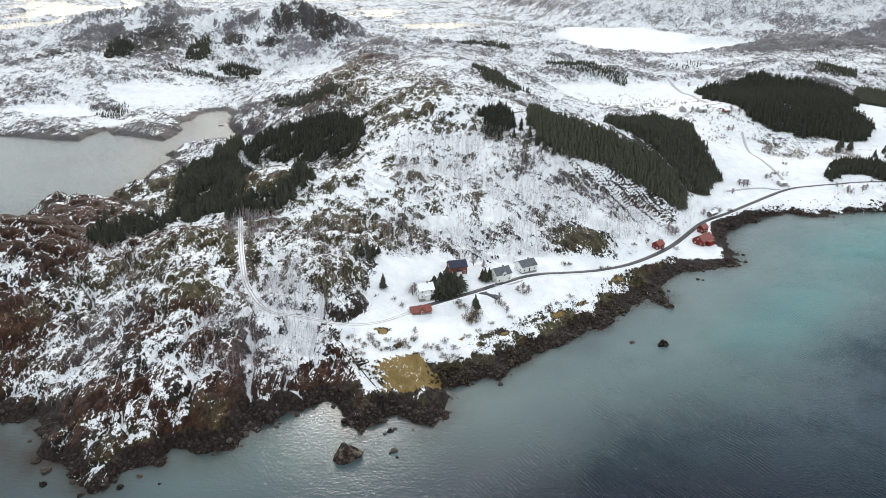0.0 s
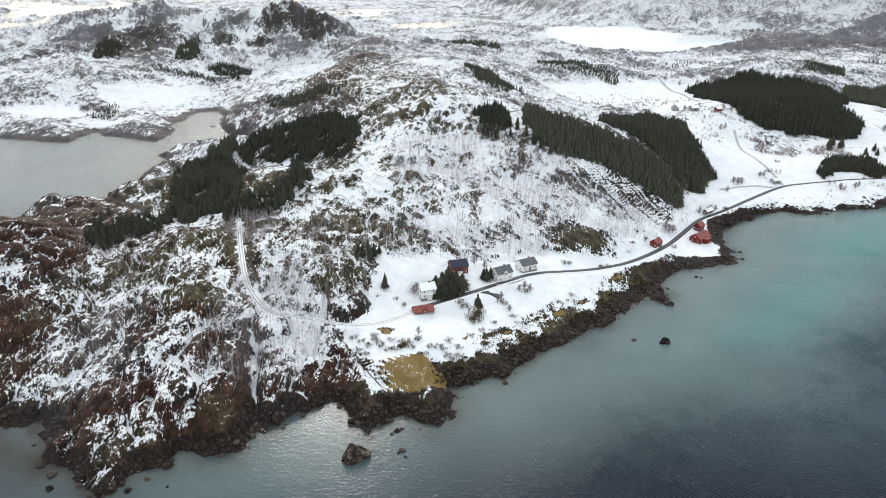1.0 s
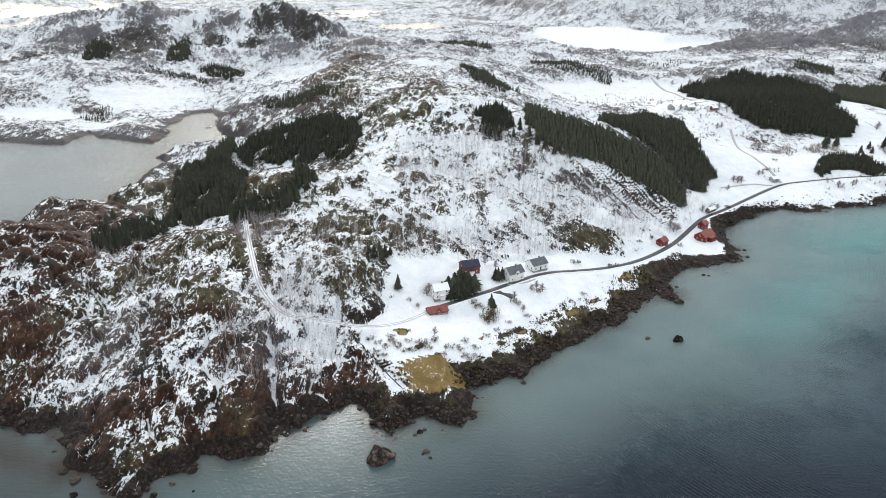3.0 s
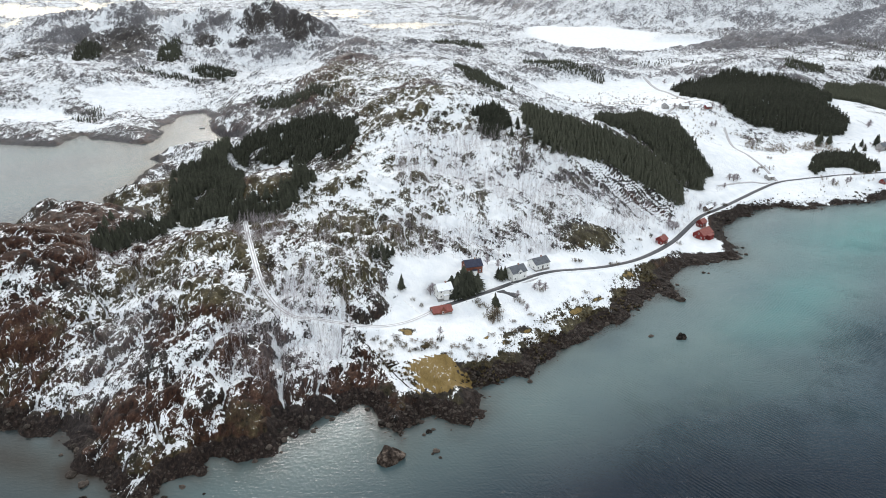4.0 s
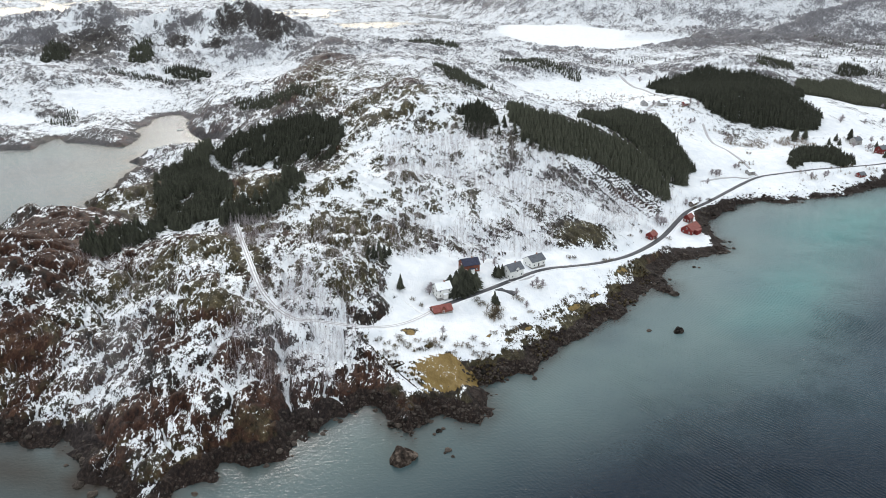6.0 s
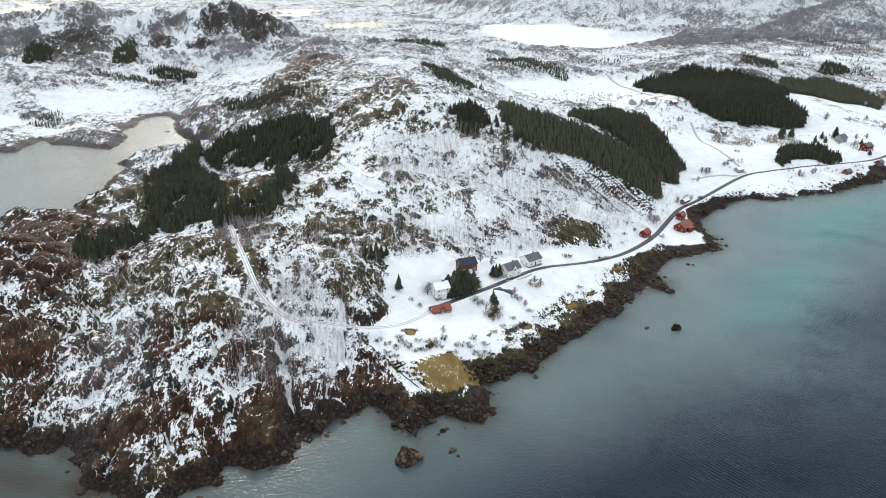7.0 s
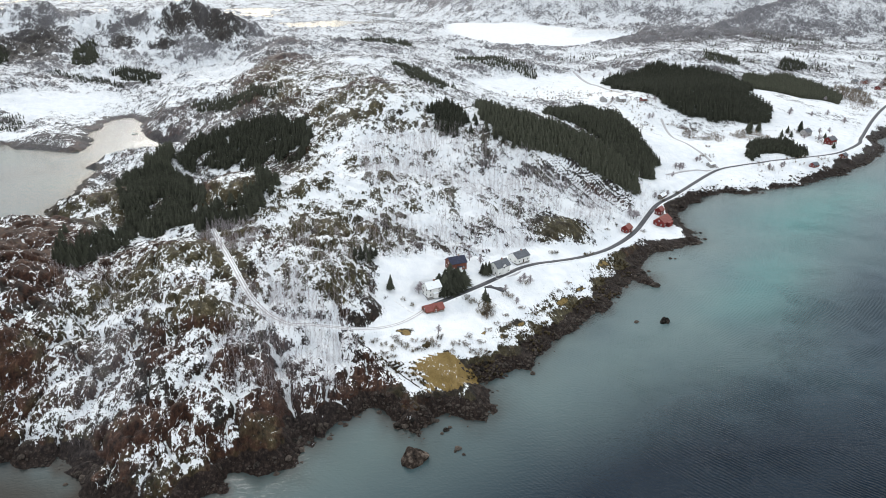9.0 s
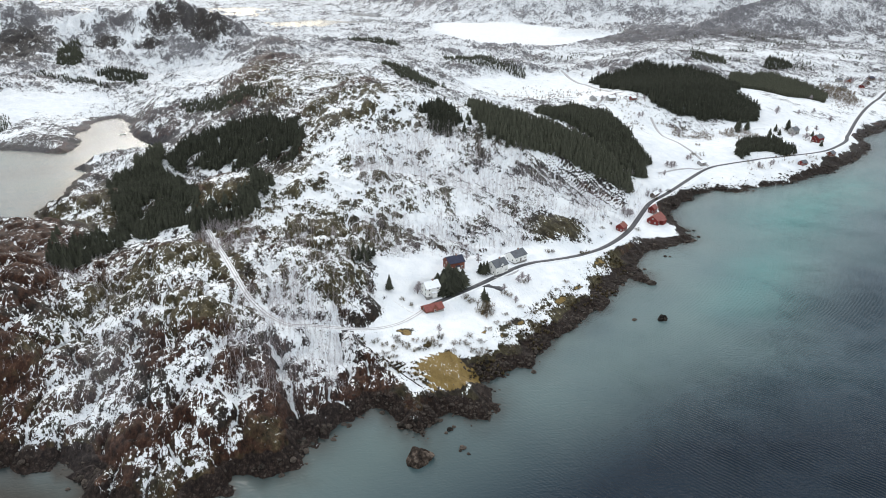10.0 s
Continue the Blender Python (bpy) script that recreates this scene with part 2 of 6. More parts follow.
def vnoise(x, y, seed=0):
    """Smooth noise of cell size 1, between 0 and 1."""
    fx, fy = np.floor(x), np.floor(y)
    ix, iy = fx.astype(np.int64), fy.astype(np.int64)
    u, v = x - fx, y - fy
    u, v = u * u * u * (u * (u * 6 - 15) + 10), v * v * v * (v * (v * 6 - 15) + 10)
    a, b = lattice(ix, iy, seed), lattice(ix + 1, iy, seed)
    c, d = lattice(ix, iy + 1, seed), lattice(ix + 1, iy + 1, seed)
    return (a * (1 - u) + b * u) * (1 - v) + (c * (1 - u) + d * u) * v


def fbm(x, y, octaves, seed=0, gain=0.5):
    total, amp, norm = 0.0, 1.0, 0.0
    for k in range(octaves):
        total = total + amp * vnoise(x * 2.0 ** k + 17.3 * k, y * 2.0 ** k - 9.1 * k, seed + k)
        norm += amp
        amp *= gain
    return total / norm


def sstep(v, low, high):
    t = np.clip((v - low) / (high - low), 0, 1)
    return t * t * (3 - 2 * t)


def signed(x, y, poly):
    """Distance to a closed outline, negative inside it."""
    best, inside = np.full(x.shape, 1e18), np.zeros(x.shape, bool)
    for (ax, ay), (bx, by) in zip(poly, poly[1:] + poly[:1]):
        ex, ey = bx - ax, by - ay
        t = np.clip(((x - ax) * ex + (y - ay) * ey) / (ex * ex + ey * ey + 1e-9), 0, 1)
        best = np.minimum(best, (x - ax - t * ex) ** 2 + (y - ay - t * ey) ** 2)
        if ey:
            inside ^= ((ay > y) != (by > y)) & (x < ex * (y - ay) / ey + ax)
    return np.where(inside, -np.sqrt(best), np.sqrt(best))


def spline(points, step):
    """A smooth line through points (Catmull-Rom), sampled about every step metres."""
    p = [np.array(q, float) for q in points]
    p = [2 * p[0] - p[1]] + p + [2 * p[-1] - p[-2]]
    out = []
    for a, b, c, d in zip(p, p[1:], p[2:], p[3:]):
        n = max(2, int(np.linalg.norm(c - b) / step))
        for t in np.arange(n) / n:
            out.append(0.5 * (2 * b + (c - a) * t + (2 * a - 5 * b + 4 * c - d) * t * t + (3 * b - a - 3 * c + d) * t ** 3))
    return np.array(out + [p[-2]])


# the open sea's shoreline: the headland, the landing, the strand by the road
SHORE_A = [(-3000, 430), (-900, 430), (-350, 440), (-345, 340), (-260, 285), (-187, 256), (-174, 254), (-160, 242), (-154, 230), (-147, 228),
           (-139, 217), (-129, 210), (-122, 213), (-121, 219), (-108, 226), (-105, 234), (-96, 230), (-85, 234), (-81, 245), (-82, 257),
           (-75, 247), (-68, 259), (-49, 269), (-44, 266), (-41, 255), (-31, 244), (-28, 254), (-18, 260), (-2, 252), (3, 260)]
SHORE_B = [(6, 275), (2, 281), (17, 290), (28, 288), (36, 302), (66, 327), (90, 345), (108, 367), (124, 384), (126, 373), (135, 373),
           (139, 382), (135, 401), (160, 422), (201, 434), (206, 452), (203, 467), (213, 500), (254, 529), (279, 544), (296, 537),
           (362, 552), (425, 579), (480, 613), (539, 660), (561, 698), (635, 745), (700, 760), (900, 730), (1300, 800), (3000, 900)]
SEA_EDGE = [(3000, -3000), (-3000, -3000)] + SHORE_A + SHORE_B
BAY_EDGE = [(-1600, 830), (-1600, 400), (-345, 440), (-318, 497), (-320, 530), (-307, 563), (-282, 548), (-262, 551), (-280, 571), (-271, 605), (-273, 630), (-274, 658),
            (-269, 695), (-283, 711), (-282, 741), (-263, 750), (-237, 758), (-211, 763), (-225, 801), (-249, 825), (-265, 872), (-277, 924), (-294, 955), (-313, 944),
            (-312, 897), (-315, 851), (-302, 832), (-303, 804), (-303, 777), (-321, 775), (-351, 793), (-377, 799), (-391, 819), (-394, 800), (-394, 770), (-413, 766),
            (-444, 772), (-493, 785), (-700, 830)]
# hills and hollows: x, y, radius, height
HILLS_HEADLAND = [
    (-95, 259, 32, 5.6), (-138, 259, 32, -2.6), (-20, 300, 45, 2.9), (-260, 300, 45, 15.4), (-180, 300, 32, -2.8), (-60, 300, 32, -8.4),
    (-100, 300, 32, 4.6), (140, 340, 110, -11), (-140, 340, 32, 11.5), (-180, 340, 32, -7.6), (-220, 340, 32, 9.1), (-100, 340, 32, -2.1),
    (-10, 342, 32, -9.1), (-230, 378, 32, 10.9), (-179, 379, 32, -4), (-300, 380, 70, 28.2), (-60, 380, 32, 8.1), (-153, 405, 32, 7.9),
    (-33, 409, 32, -2.1),
]
HILLS_SLOPE = [
    (-123, 416, 32, -1.4), (-220, 420, 32, -5.3), (26, 423, 32, -6.6), (85, 426, 32, -5.9), (-199, 442, 45, -5.5), (-260, 460, 45, 9),
    (180, 460, 45, -12.5), (-300, 460, 45, -20.2), (-20, 460, 45, 2.6), (100, 460, 45, 3.5), (-102, 479, 45, -3.9), (340, 500, 170, -12),
    (-180, 500, 45, -15.7), (60, 500, 45, -2.5), (140, 500, 45, -9.4), (-31, 501, 45, 10.6), (-278, 507, 45, 6.9), (-132, 524, 45, 16),
]
HILLS_RIDGE = [
    (-227, 528, 45, -8.3), (4, 529, 45, -10.5), (-60, 540, 45, -3.3), (50, 545, 45, 5.8), (-21, 565, 45, 5), (100, 580, 70, 23.9),
    (-100, 580, 45, -9), (220, 580, 45, -13.6), (20, 580, 45, -8.4), (300, 580, 45, -11), (-220, 580, 45, 5.2), (392, 616, 70, 2.7),
    (-20, 620, 70, 11.1), (-140, 620, 70, -17.9), (-220, 660, 110, -30.8), (180, 660, 70, 8.2), (20, 700, 70, 21.4), (540, 700, 110, -9.2),
    (324, 701, 70, -18.7),
]
HILLS_VALLEY = [
    (140, 740, 70, -23.8), (-100, 780, 70, 6), (340, 780, 70, 8.8), (500, 820, 70, 4.9), (-193, 824, 70, -14.4), (-600, 850, 110, -5.6),
    (20, 860, 420, 52.3), (420, 860, 110, 11.2), (-391, 883, 70, -8.3), (220, 900, 170, -14), (-1000, 900, 170, 8.8), (-470, 915, 70, -13.4),
    (180, 940, 110, -19.1), (-300, 980, 170, -17.5), (20, 980, 110, 12), (-501, 998, 110, 19.7), (1100, 1000, 420, 7.7), (340, 1020, 110, -13),
]
HILLS_FAR = [
    (522, 1096, 110, 30), (-392, 1115, 110, -6.6), (740, 1200, 170, 7.2), (155, 1232, 110, -4.7), (-249, 1252, 110, -27.7), (386, 1277, 110, -6.2),
    (-36, 1312, 170, 25.3), (-439, 1348, 110, -10.9), (-256, 1411, 110, 42.9), (-703, 1417, 110, -11), (-413, 1464, 110, 16.5), (-533, 1517, 420, 45.9),
    (-533, 1517, 170, 29.8), (658, 1548, 420, 19.4), (158, 1577, 170, 7.1), (-683, 1586, 170, 23.2), (1021, 1736, 420, 20), (1021, 1736, 170, 18.7),
]
HILLS = HILLS_HEADLAND + HILLS_SLOPE + HILLS_RIDGE + HILLS_VALLEY + HILLS_FAR
LAKE = [(400, 2300), (350, 2050), (345, 1660), (380, 1580), (470, 1520), (640, 1640), (720, 1750), (560, 1780), (660, 2050), (600, 2250)]
# steep crags on the western hills: x, y, rx, ry, height
CRAGS = [(-640, 1400, 60, 40, 22), (-560, 1470, 55, 45, 28), (-410, 1440, 40, 35, 22), (-330, 1430, 38, 40, 26), (-262, 1428, 50, 45, 34), (-185, 1400, 40, 35, 24),
         (-110, 1180, 60, 50, 14), (240, 1120, 70, 45, 14), (-470, 1050, 60, 40, 12), (-720, 1560, 60, 40, 20), (-480, 1330, 35, 30, 12)]
# their bare dark faces, and the snow between: x, y, rx, ry, change of the snow
BARE_CRAGS = [(-525, 1310, 62, 95, -0.42), (-377, 1345, 30, 32, -0.4), (-287, 1390, 42, 40, -0.04), (-312, 1330, 22, 18, -0.4), (-215, 1372, 38, 40, -0.3),
              (-440, 1440, 30, 60, 0.5), (-330, 1385, 16, 40, 0.3), (-600, 1440, 60, 60, 0.35), (-430, 1280, 60, 25, 0.3), (-640, 1230, 60, 40, -0.2)]
FIELD = [(-52, 315), (-38, 335), (-36, 385), (-5, 396), (25, 388), (60, 405), (110, 422), (150, 462), (190, 520), (225, 590), (240, 660),
         (255, 760), (200, 900), (150, 1000), (300, 1100), (500, 1000), (600, 900), (700, 900), (720, 770), (560, 690), (480, 605),
         (370, 545), (280, 535), (205, 455), (150, 405), (100, 350), (60, 318), (15, 283), (-5, 273), (-31, 269), (-39, 286)]
# bare rounded rock domes and brown knolls: x, y, rx, ry, turn, height
DOMES_HEADLAND = [(-142, 371, 19, 13, 16, 4), (-121, 325, 15, 16, 14, 5.5), (-93, 254, 9, 21, 9, 6), (-142, 256, 14, 14, 20, 7), (-205, 308, 14, 17, 20, 7), (-140, 299, 9, 8, 10, 4),
                  (-111, 289, 6, 10, -20, 4), (-97, 286, 5, 9, 0, 3), (-66, 361, 16, 12, 5, 5), (-50, 337, 10, 13, 2, 4.5), (-106, 396, 8, 21, 9, 3.5), (-116, 231, 11, 6, 19, 2.5),
                  (-59, 404, 12, 9, 0, 4.5), (-79, 390, 8, 10, 0, 3.5), (-55, 280, 12, 8, 30, 1.5)]
DOMES_HILL = [(-68, 496, 18, 10, 10, 5.5), (-26, 546, 22, 9, 0, 5), (-68, 608, 11, 9, 0, 4), (0, 640, 26, 20, 0, 4), (-40, 420, 9, 7, 30, 3.5), (-20, 500, 11, 8, 30, 4),
              (-48, 690, 30, 16, 0, 5), (-226, 405, 30, 48, 0, 1.5), (-250, 450, 34, 36, 0, 0.5), (93, 428, 15, 17, -35, 6), (-130, 510, 26, 22, 0, 2), (150, 500, 26, 12, -35, 2)]
DOMES_RIDGE = [(-118, 800, 26, 40, 0, 7), (-128, 930, 34, 60, 0, 9), (-105, 1060, 38, 60, 0, 9), (-108, 1230, 34, 40, 0, 9), (-30, 832, 38, 18, 0, 4), (-84, 757, 16, 28, 0, 5),
               (-76, 985, 24, 22, 0, 4), (-8, 735, 22, 16, 0, 4)]
DOMES = DOMES_HEADLAND + DOMES_HILL + DOMES_RIDGE
# patches of dead grass in the snow field: x, y, rx, ry, turn
FIELD_GRASS = [(-28, 315, 7.5, 5, 0), (12, 314, 3.5, 2, 30), (21, 310, 4, 3, 40), (-20, 302, 2.5, 3, 0), (34, 323, 6, 1.6, 40), (52, 338, 8, 2.0, 40), (66, 348, 9, 2.2, 42), (82, 362, 9, 2.0, 45), (107, 391, 8, 5, 45)]
GRASS = [(-30, 284), (-22, 290), (-15, 296), (-9, 295), (-2, 288), (2, 281), (-10, 271), (-22, 271)]
ROAD = spline([(767, 897), (632, 785), (543, 700), (510, 665), (449, 620), (392, 597), (346, 591), (323, 591), (302, 587), (280, 572), (250, 545), (223, 521), (199, 502),
               (183, 484), (170, 468), (154, 447), (137, 428), (118, 412), (98, 400), (75, 390), (61, 385), (50, 379), (40, 372), (29, 365), (20, 360), (7, 354), (-8, 347), (-15, 341)], 2.0)
TRACK = spline([(-15, 341), (-19, 336), (-29, 326), (-39, 321), (-51, 320), (-62, 322), (-74, 324), (-84, 324.5),
                (-92, 331), (-98, 339), (-106, 354), (-115, 382), (-123.5, 412), (-134, 451)], 2.0)


# level snowy bogs and meadows among the far hills: x, y, rx, ry
FLATS = [(-355, 995, 60, 42), (-400, 955, 50, 40), (-474, 880, 60, 26), (-385, 845, 40, 16), (560, 1240, 120, 50), (250, 1300, 90, 60), (760, 1330, 430, 170)]


def shore(x, y):
    """Distance inland from the nearest waterline, ragged along the rocks."""
    d = np.minimum(signed(x, y, SEA_EDGE), signed(x, y, BAY_EDGE) - 3)
    edge = np.exp(-np.maximum(d, 0) / 25)
    rag = (fbm(x / 13, y / 13, 3, 5) - 0.5) * 11 + (fbm(x / 3.6, y / 3.6, 2, 9) - 0.5) * 4.5
    return d + rag * edge


def near_line(x, y, line, reach):
    """Distance to a drawn line and the height index of its nearest point, for points within reach."""
    best, idx = np.full(x.shape, 1e9), np.zeros(x.shape, np.int64)
    box = (x > line[:, 0].min() - reach) & (x < line[:, 0].max() + reach) & (y > line[:, 1].min() - reach) & (y < line[:, 1].max() + reach)
    xs, ys = x[box], y[box]
    b, k = np.full(xs.shape, 1e9), np.zeros(xs.shape, np.int64)
    for i, (px, py) in enumerate(line):
        d = (xs - px) ** 2 + (ys - py) ** 2
        hit = d < b
        b[hit], k[hit] = d[hit], i
    best[box], idx[box] = np.sqrt(b), k
    return best, idx


CLEFT = spline([(-95, 312), (-90, 298), (-87, 282), (-84, 268), (-82, 254)], 1.0)          # a narrow gully in the rock


def dome(x, y, cx, cy, rx, ry, turn=0.0):
    """A flat-topped bump: 1 on top, 0 outside."""
    c, s = math.cos(radians(turn)), math.sin(radians(turn))
    u, v = (x - cx) * c + (y - cy) * s, -(x - cx) * s + (y - cy) * c
    return np.exp(-((u / rx) ** 2 + (v / ry) ** 2) ** 2)


def low_bank(x, y):
    """1 on the low far banks of the inner bay."""
    return sstep(-x, 235, 275) * sstep(y, 730, 790)


def large(x, y, d):
    """The large forms alone."""
    s = np.full(x.shape, 8.0)
    for cx, cy, r, h in HILLS:
        s = s + h * np.exp(-((x - cx) ** 2 + (y - cy) ** 2) / r ** 2)
    for cx, cy, rx, ry, turn, h in DOMES:
        s = s + h * dome(x, y, cx, cy, rx, ry, turn)
    for cx, cy, rx, ry, h in CRAGS:
        s = s + 0.7 * h * np.exp(-(((x - cx) / rx) ** 2 + ((y - cy) / ry) ** 2) ** 2)
    near, _ = near_line(x, y, CLEFT, 12)
    s = s - 5.0 * np.exp(-(near / 2.4) ** 2)
    # the country behind flattens into low skerries and sounds, a mountain side closes the east
    far = sstep(y, 1700, 2500)
    s = s * (1 - 0.6 * far) + far * (fbm(x / 330, y / 420, 4, 31) - 0.5) * 46
    west = sstep(-x - 1020 - (y - 2000) * 0.14, 0, 260) * sstep(y, 1500, 1900)
    s = s * (1 - west) + west * ((fbm(x / 160, y / 300, 3, 37) - 0.62) * 60)
    fold = fbm(x / 260, y / 260, 4, 43) - 0.5
    back = sstep(x * 0.4 + y * 0.9 - 2200 - 190 * (fbm(x / 500, y / 500, 3, 41) - 0.5), 0, 1500) * sstep(x + (y - 2000) * 0.1, 300, 900)
    s = s + back * (520 + 420 * fold)
    # a spur comes down from the mountain: its crest line, a slow front and a steep back
    along = (x - 876) * 0.91 + (y - 1643) * 0.414
    off = (x - 876) * 0.414 - (y - 1643) * 0.91
    crest = np.interp(along, (-300, 0, 170, 430, 800, 1500), (10, 46, 84, 118, 215, 360)) + 22 * fold
    spur = crest - np.where(off > 0, off * 0.27, -off * 0.75) + (fbm(x / 70, y / 70, 3, 47) - 0.5) * 22 * sstep(along, -100, 200)
    s = s + np.maximum(spur - s, 0) * sstep(along, -260, -60)
    lake = sstep(-signed(x, y, LAKE), -60, 10)
    s = s * (1 - lake) + 17.0 * lake
    up = s * (1 - np.exp(-np.maximum(d, 0) / (22 + 38 * low_bank(x, y))))
    return np.where(d > 0, up, np.maximum(d * 0.35, -9.0))


def strata(x, y):
    """Tilted rock ledges: a slow rise and a sharp step, between -0.5 and 0.5, strongest where the rock is layered."""
    bend = 2.6 * fbm(x / 48, y / 48, 3, 63)
    west = (x * 0.8 - y * 0.6) / 8.0 + bend
    east = (-x * 0.72 - y * 0.7) / 7.0 + bend
    east, west = east - np.floor(east), west - np.floor(west)
    k = sstep(x + 0.2 * (y - 300), -95, -55)
    saw = west * (1 - k) + east * k
    edge = sstep(1 - saw, 0.0, 0.12)
    return (saw * edge - 0.45) * sstep(fbm(x / 22, y / 22, 2, 65), 0.35, 0.6)


def whalebacks(x, y, wide, long, turn, seed):
    """Ice-worn rock: rounded humps side by side. Gives their height, 0 to 1, and how close the cleft between two is, 0 to 1."""
    bx = x + (fbm(x / (wide * 0.8), y / (wide * 0.8), 2, seed + 5) - 0.5) * wide * 0.9
    by = y + (fbm(x / (wide * 0.8), y / (wide * 0.8), 2, seed + 9) - 0.5) * wide * 0.9
    c, s = math.cos(radians(turn)), math.sin(radians(turn))
    u, v = (bx * c + by * s) / wide, (-bx * s + by * c) / long
    iu, iv = np.floor(u).astype(np.int64), np.floor(v).astype(np.int64)
    first, second = np.full(x.shape, 9.0), np.full(x.shape, 9.0)
    size = np.zeros(x.shape)
    for du in (-1, 0, 1):
        for dv in (-1, 0, 1):
            a, b = lattice(iu + du, iv + dv, seed), lattice(iu + du, iv + dv, seed + 1)
            q = np.hypot(u - iu - du - 0.12 - 0.76 * a, v - iv - dv - 0.12 - 0.76 * b)
            closer = q < first
            second = np.where(closer, first, np.minimum(second, q))
            size = np.where(closer, lattice(iu + du, iv + dv, seed + 2), size)
            first = np.where(closer, q, first)
    hump = np.sqrt(np.clip(1 - (first / 0.95) ** 2, 0, 1)) * (0.55 + 0.65 * size)
    return hump * sstep(second - first, -0.12, 0.2), np.exp(-((second - first) / 0.13) ** 2)


def headland(x, y):
    return sstep(-x, 22, 48) * sstep(-y, -470, -425)


def humps(x, y):
    """The humps of the headland at two sizes, and the clefts between them."""
    h1, c1 = whalebacks(x, y, 19, 30, -14, 111)
    h2, c2 = whalebacks(x, y, 6.5, 10, -24, 121)
    return h1, c1, h2, c2


def hillslope(x, y):
    """1 on the long slope above the road."""
    return sstep(y - 0.35 * x, 405, 450) * sstep(-y, -760, -660) * sstep(x, -60, -20) * sstep(-x, -210, -170)


def slope_ribs(x, y):
    """Rock ribs that run down the slope, and the clefts between them."""
    k = sstep(x, 10, 80)
    h1, c1 = whalebacks(x, y, 9, 30, -14, 161)
    h2, c2 = whalebacks(x, y, 8, 26, 33, 171)
    return h1 * (1 - k) + h2 * k, c1 * (1 - k) + c2 * k


def relief(x, y, d, rocky):
    """Crags and knolls on top of the large forms."""
    xs, ys = x * 0.92 + y * 0.38, -x * 0.38 + y * 0.92
    crag = 1 - np.abs(2 * fbm(xs / 15, ys / 30, 4, 51) - 1)
    knoll = fbm(x / 34, y / 34, 3, 57) - 0.5
    small = fbm(x / 4.5, y / 6.5, 2, 61) - 0.5
    rough = (crag - 0.72) * 7.0 + knoll * 6.0 + small * 2.0 + strata(x, y) * 2.6
    mask = hillslope(x, y)
    if np.any(mask > 0):
        rough = rough * (1 - 0.5 * mask) + (slope_ribs(x, y)[0] - 0.6) * 3.6 * mask
    head = headland(x, y)
    if np.any(head > 0):
        h1, _, h2, _ = humps(x, y)
        k = np.zeros_like(x)
        for cx, cy, rx, ry, turn, _ in DOMES_HEADLAND:
            k = np.maximum(k, dome(x, y, cx, cy, rx, ry, turn))
        rough = rough + ((h1 - 0.6) * 6.5 * (1 - 0.75 * k) + (h2 - 0.6) * 2.2 + small * 0.9 + (crag - 0.72) * 1.5 - rough) * head
    return rocky * rough * sstep(d, -6, 10 + 70 * low_bank(x, y))


def rockiness(x, y):
    f = sstep(signed(x, y, FIELD) + (fbm(x / 14, y / 14, 3, 71) - 0.5) * (5 + 11 * sstep(y, 320, 380)), -3 - 5 * sstep(y, 320, 380), 3 + 5 * sstep(y, 320, 380))
    lake = sstep(signed(x, y, LAKE), 0, 60)
    for cx, cy, rx, ry in FLATS:
        f = f * (1 - 0.65 * dome(x, y, cx, cy, rx, ry))
    return (0.06 + 0.94 * f) * lake


def raw_height(x, y, d=None):
    d = shore(x, y) if d is None else d
    return large(x, y, d) + relief(x, y, d, rockiness(x, y)) * (1 + sstep(y, 900, 1500) * 1.4)


def graded(line):
    """Heights along a road: the ground, smoothed."""
    z = raw_height(line[:, 0], line[:, 1])
    k = np.ones(15) / 15
    z = np.convolve(np.pad(z, 14, mode="edge"), np.convolve(k, k), mode="valid")
    return np.maximum(z[:len(line)], 2.2)


ROAD_Z, TRACK_Z = graded(ROAD), graded(TRACK)
PADS = []          # x, y, radius, height of the levelled ground under a house


def height(x, y, d=None):
    x, y = np.atleast_1d(np.asarray(x, float)), np.atleast_1d(np.asarray(y, float))
    z = raw_height(x, y, d)
    for px, py, r, pz in PADS:
        z = z + (pz - z) * sstep(-np.hypot(x - px, y - py), -r * 1.6, -r)
    for line, lz, half in ((ROAD, ROAD_Z, 4.0), (TRACK, TRACK_Z, 2.6)):
        near, idx = near_line(x, y, line, 30)
        z = z + (lz[idx] - z) * sstep(-near, -half * 2.6, -half)
    return z


def ground(x, y):
    return float(height(x, y)[0])


# ---- ground, sea and roads ----
def mesh_from(name, verts, faces, material, smooth=True):
    """A mesh from an array of places and an array of faces that all have the same number of corners."""
    me = bpy.data.meshes.new(name)
    verts, faces = np.asarray(verts, np.float32), np.asarray(faces, np.int32)
    n, k = faces.shape
    me.vertices.add(len(verts))
    me.vertices.foreach_set("co", verts.ravel())
    me.loops.add(n * k)
    me.loops.foreach_set("vertex_index", faces.ravel())
    me.polygons.add(n)
    me.polygons.foreach_set("loop_start", np.arange(0, n * k, k, dtype=np.int32))
    me.polygons.foreach_set("use_smooth", np.full(n, smooth))
    me.update(calc_edges=True)
    me.materials.append(material)
    return me


def sheet(rows, cols):
    i, j = np.meshgrid(np.arange(rows - 1), np.arange(cols - 1), indexing="ij")
    a = (i * cols + j).ravel()
    return np.stack([a, a + 1, a + cols + 1, a + cols], 1)


def paint(me, name, rgba):
    layer = me.color_attributes.new(name, "FLOAT_COLOR", "POINT")
    layer.data.foreach_set("color", np.asarray(rgba, np.float32).ravel())


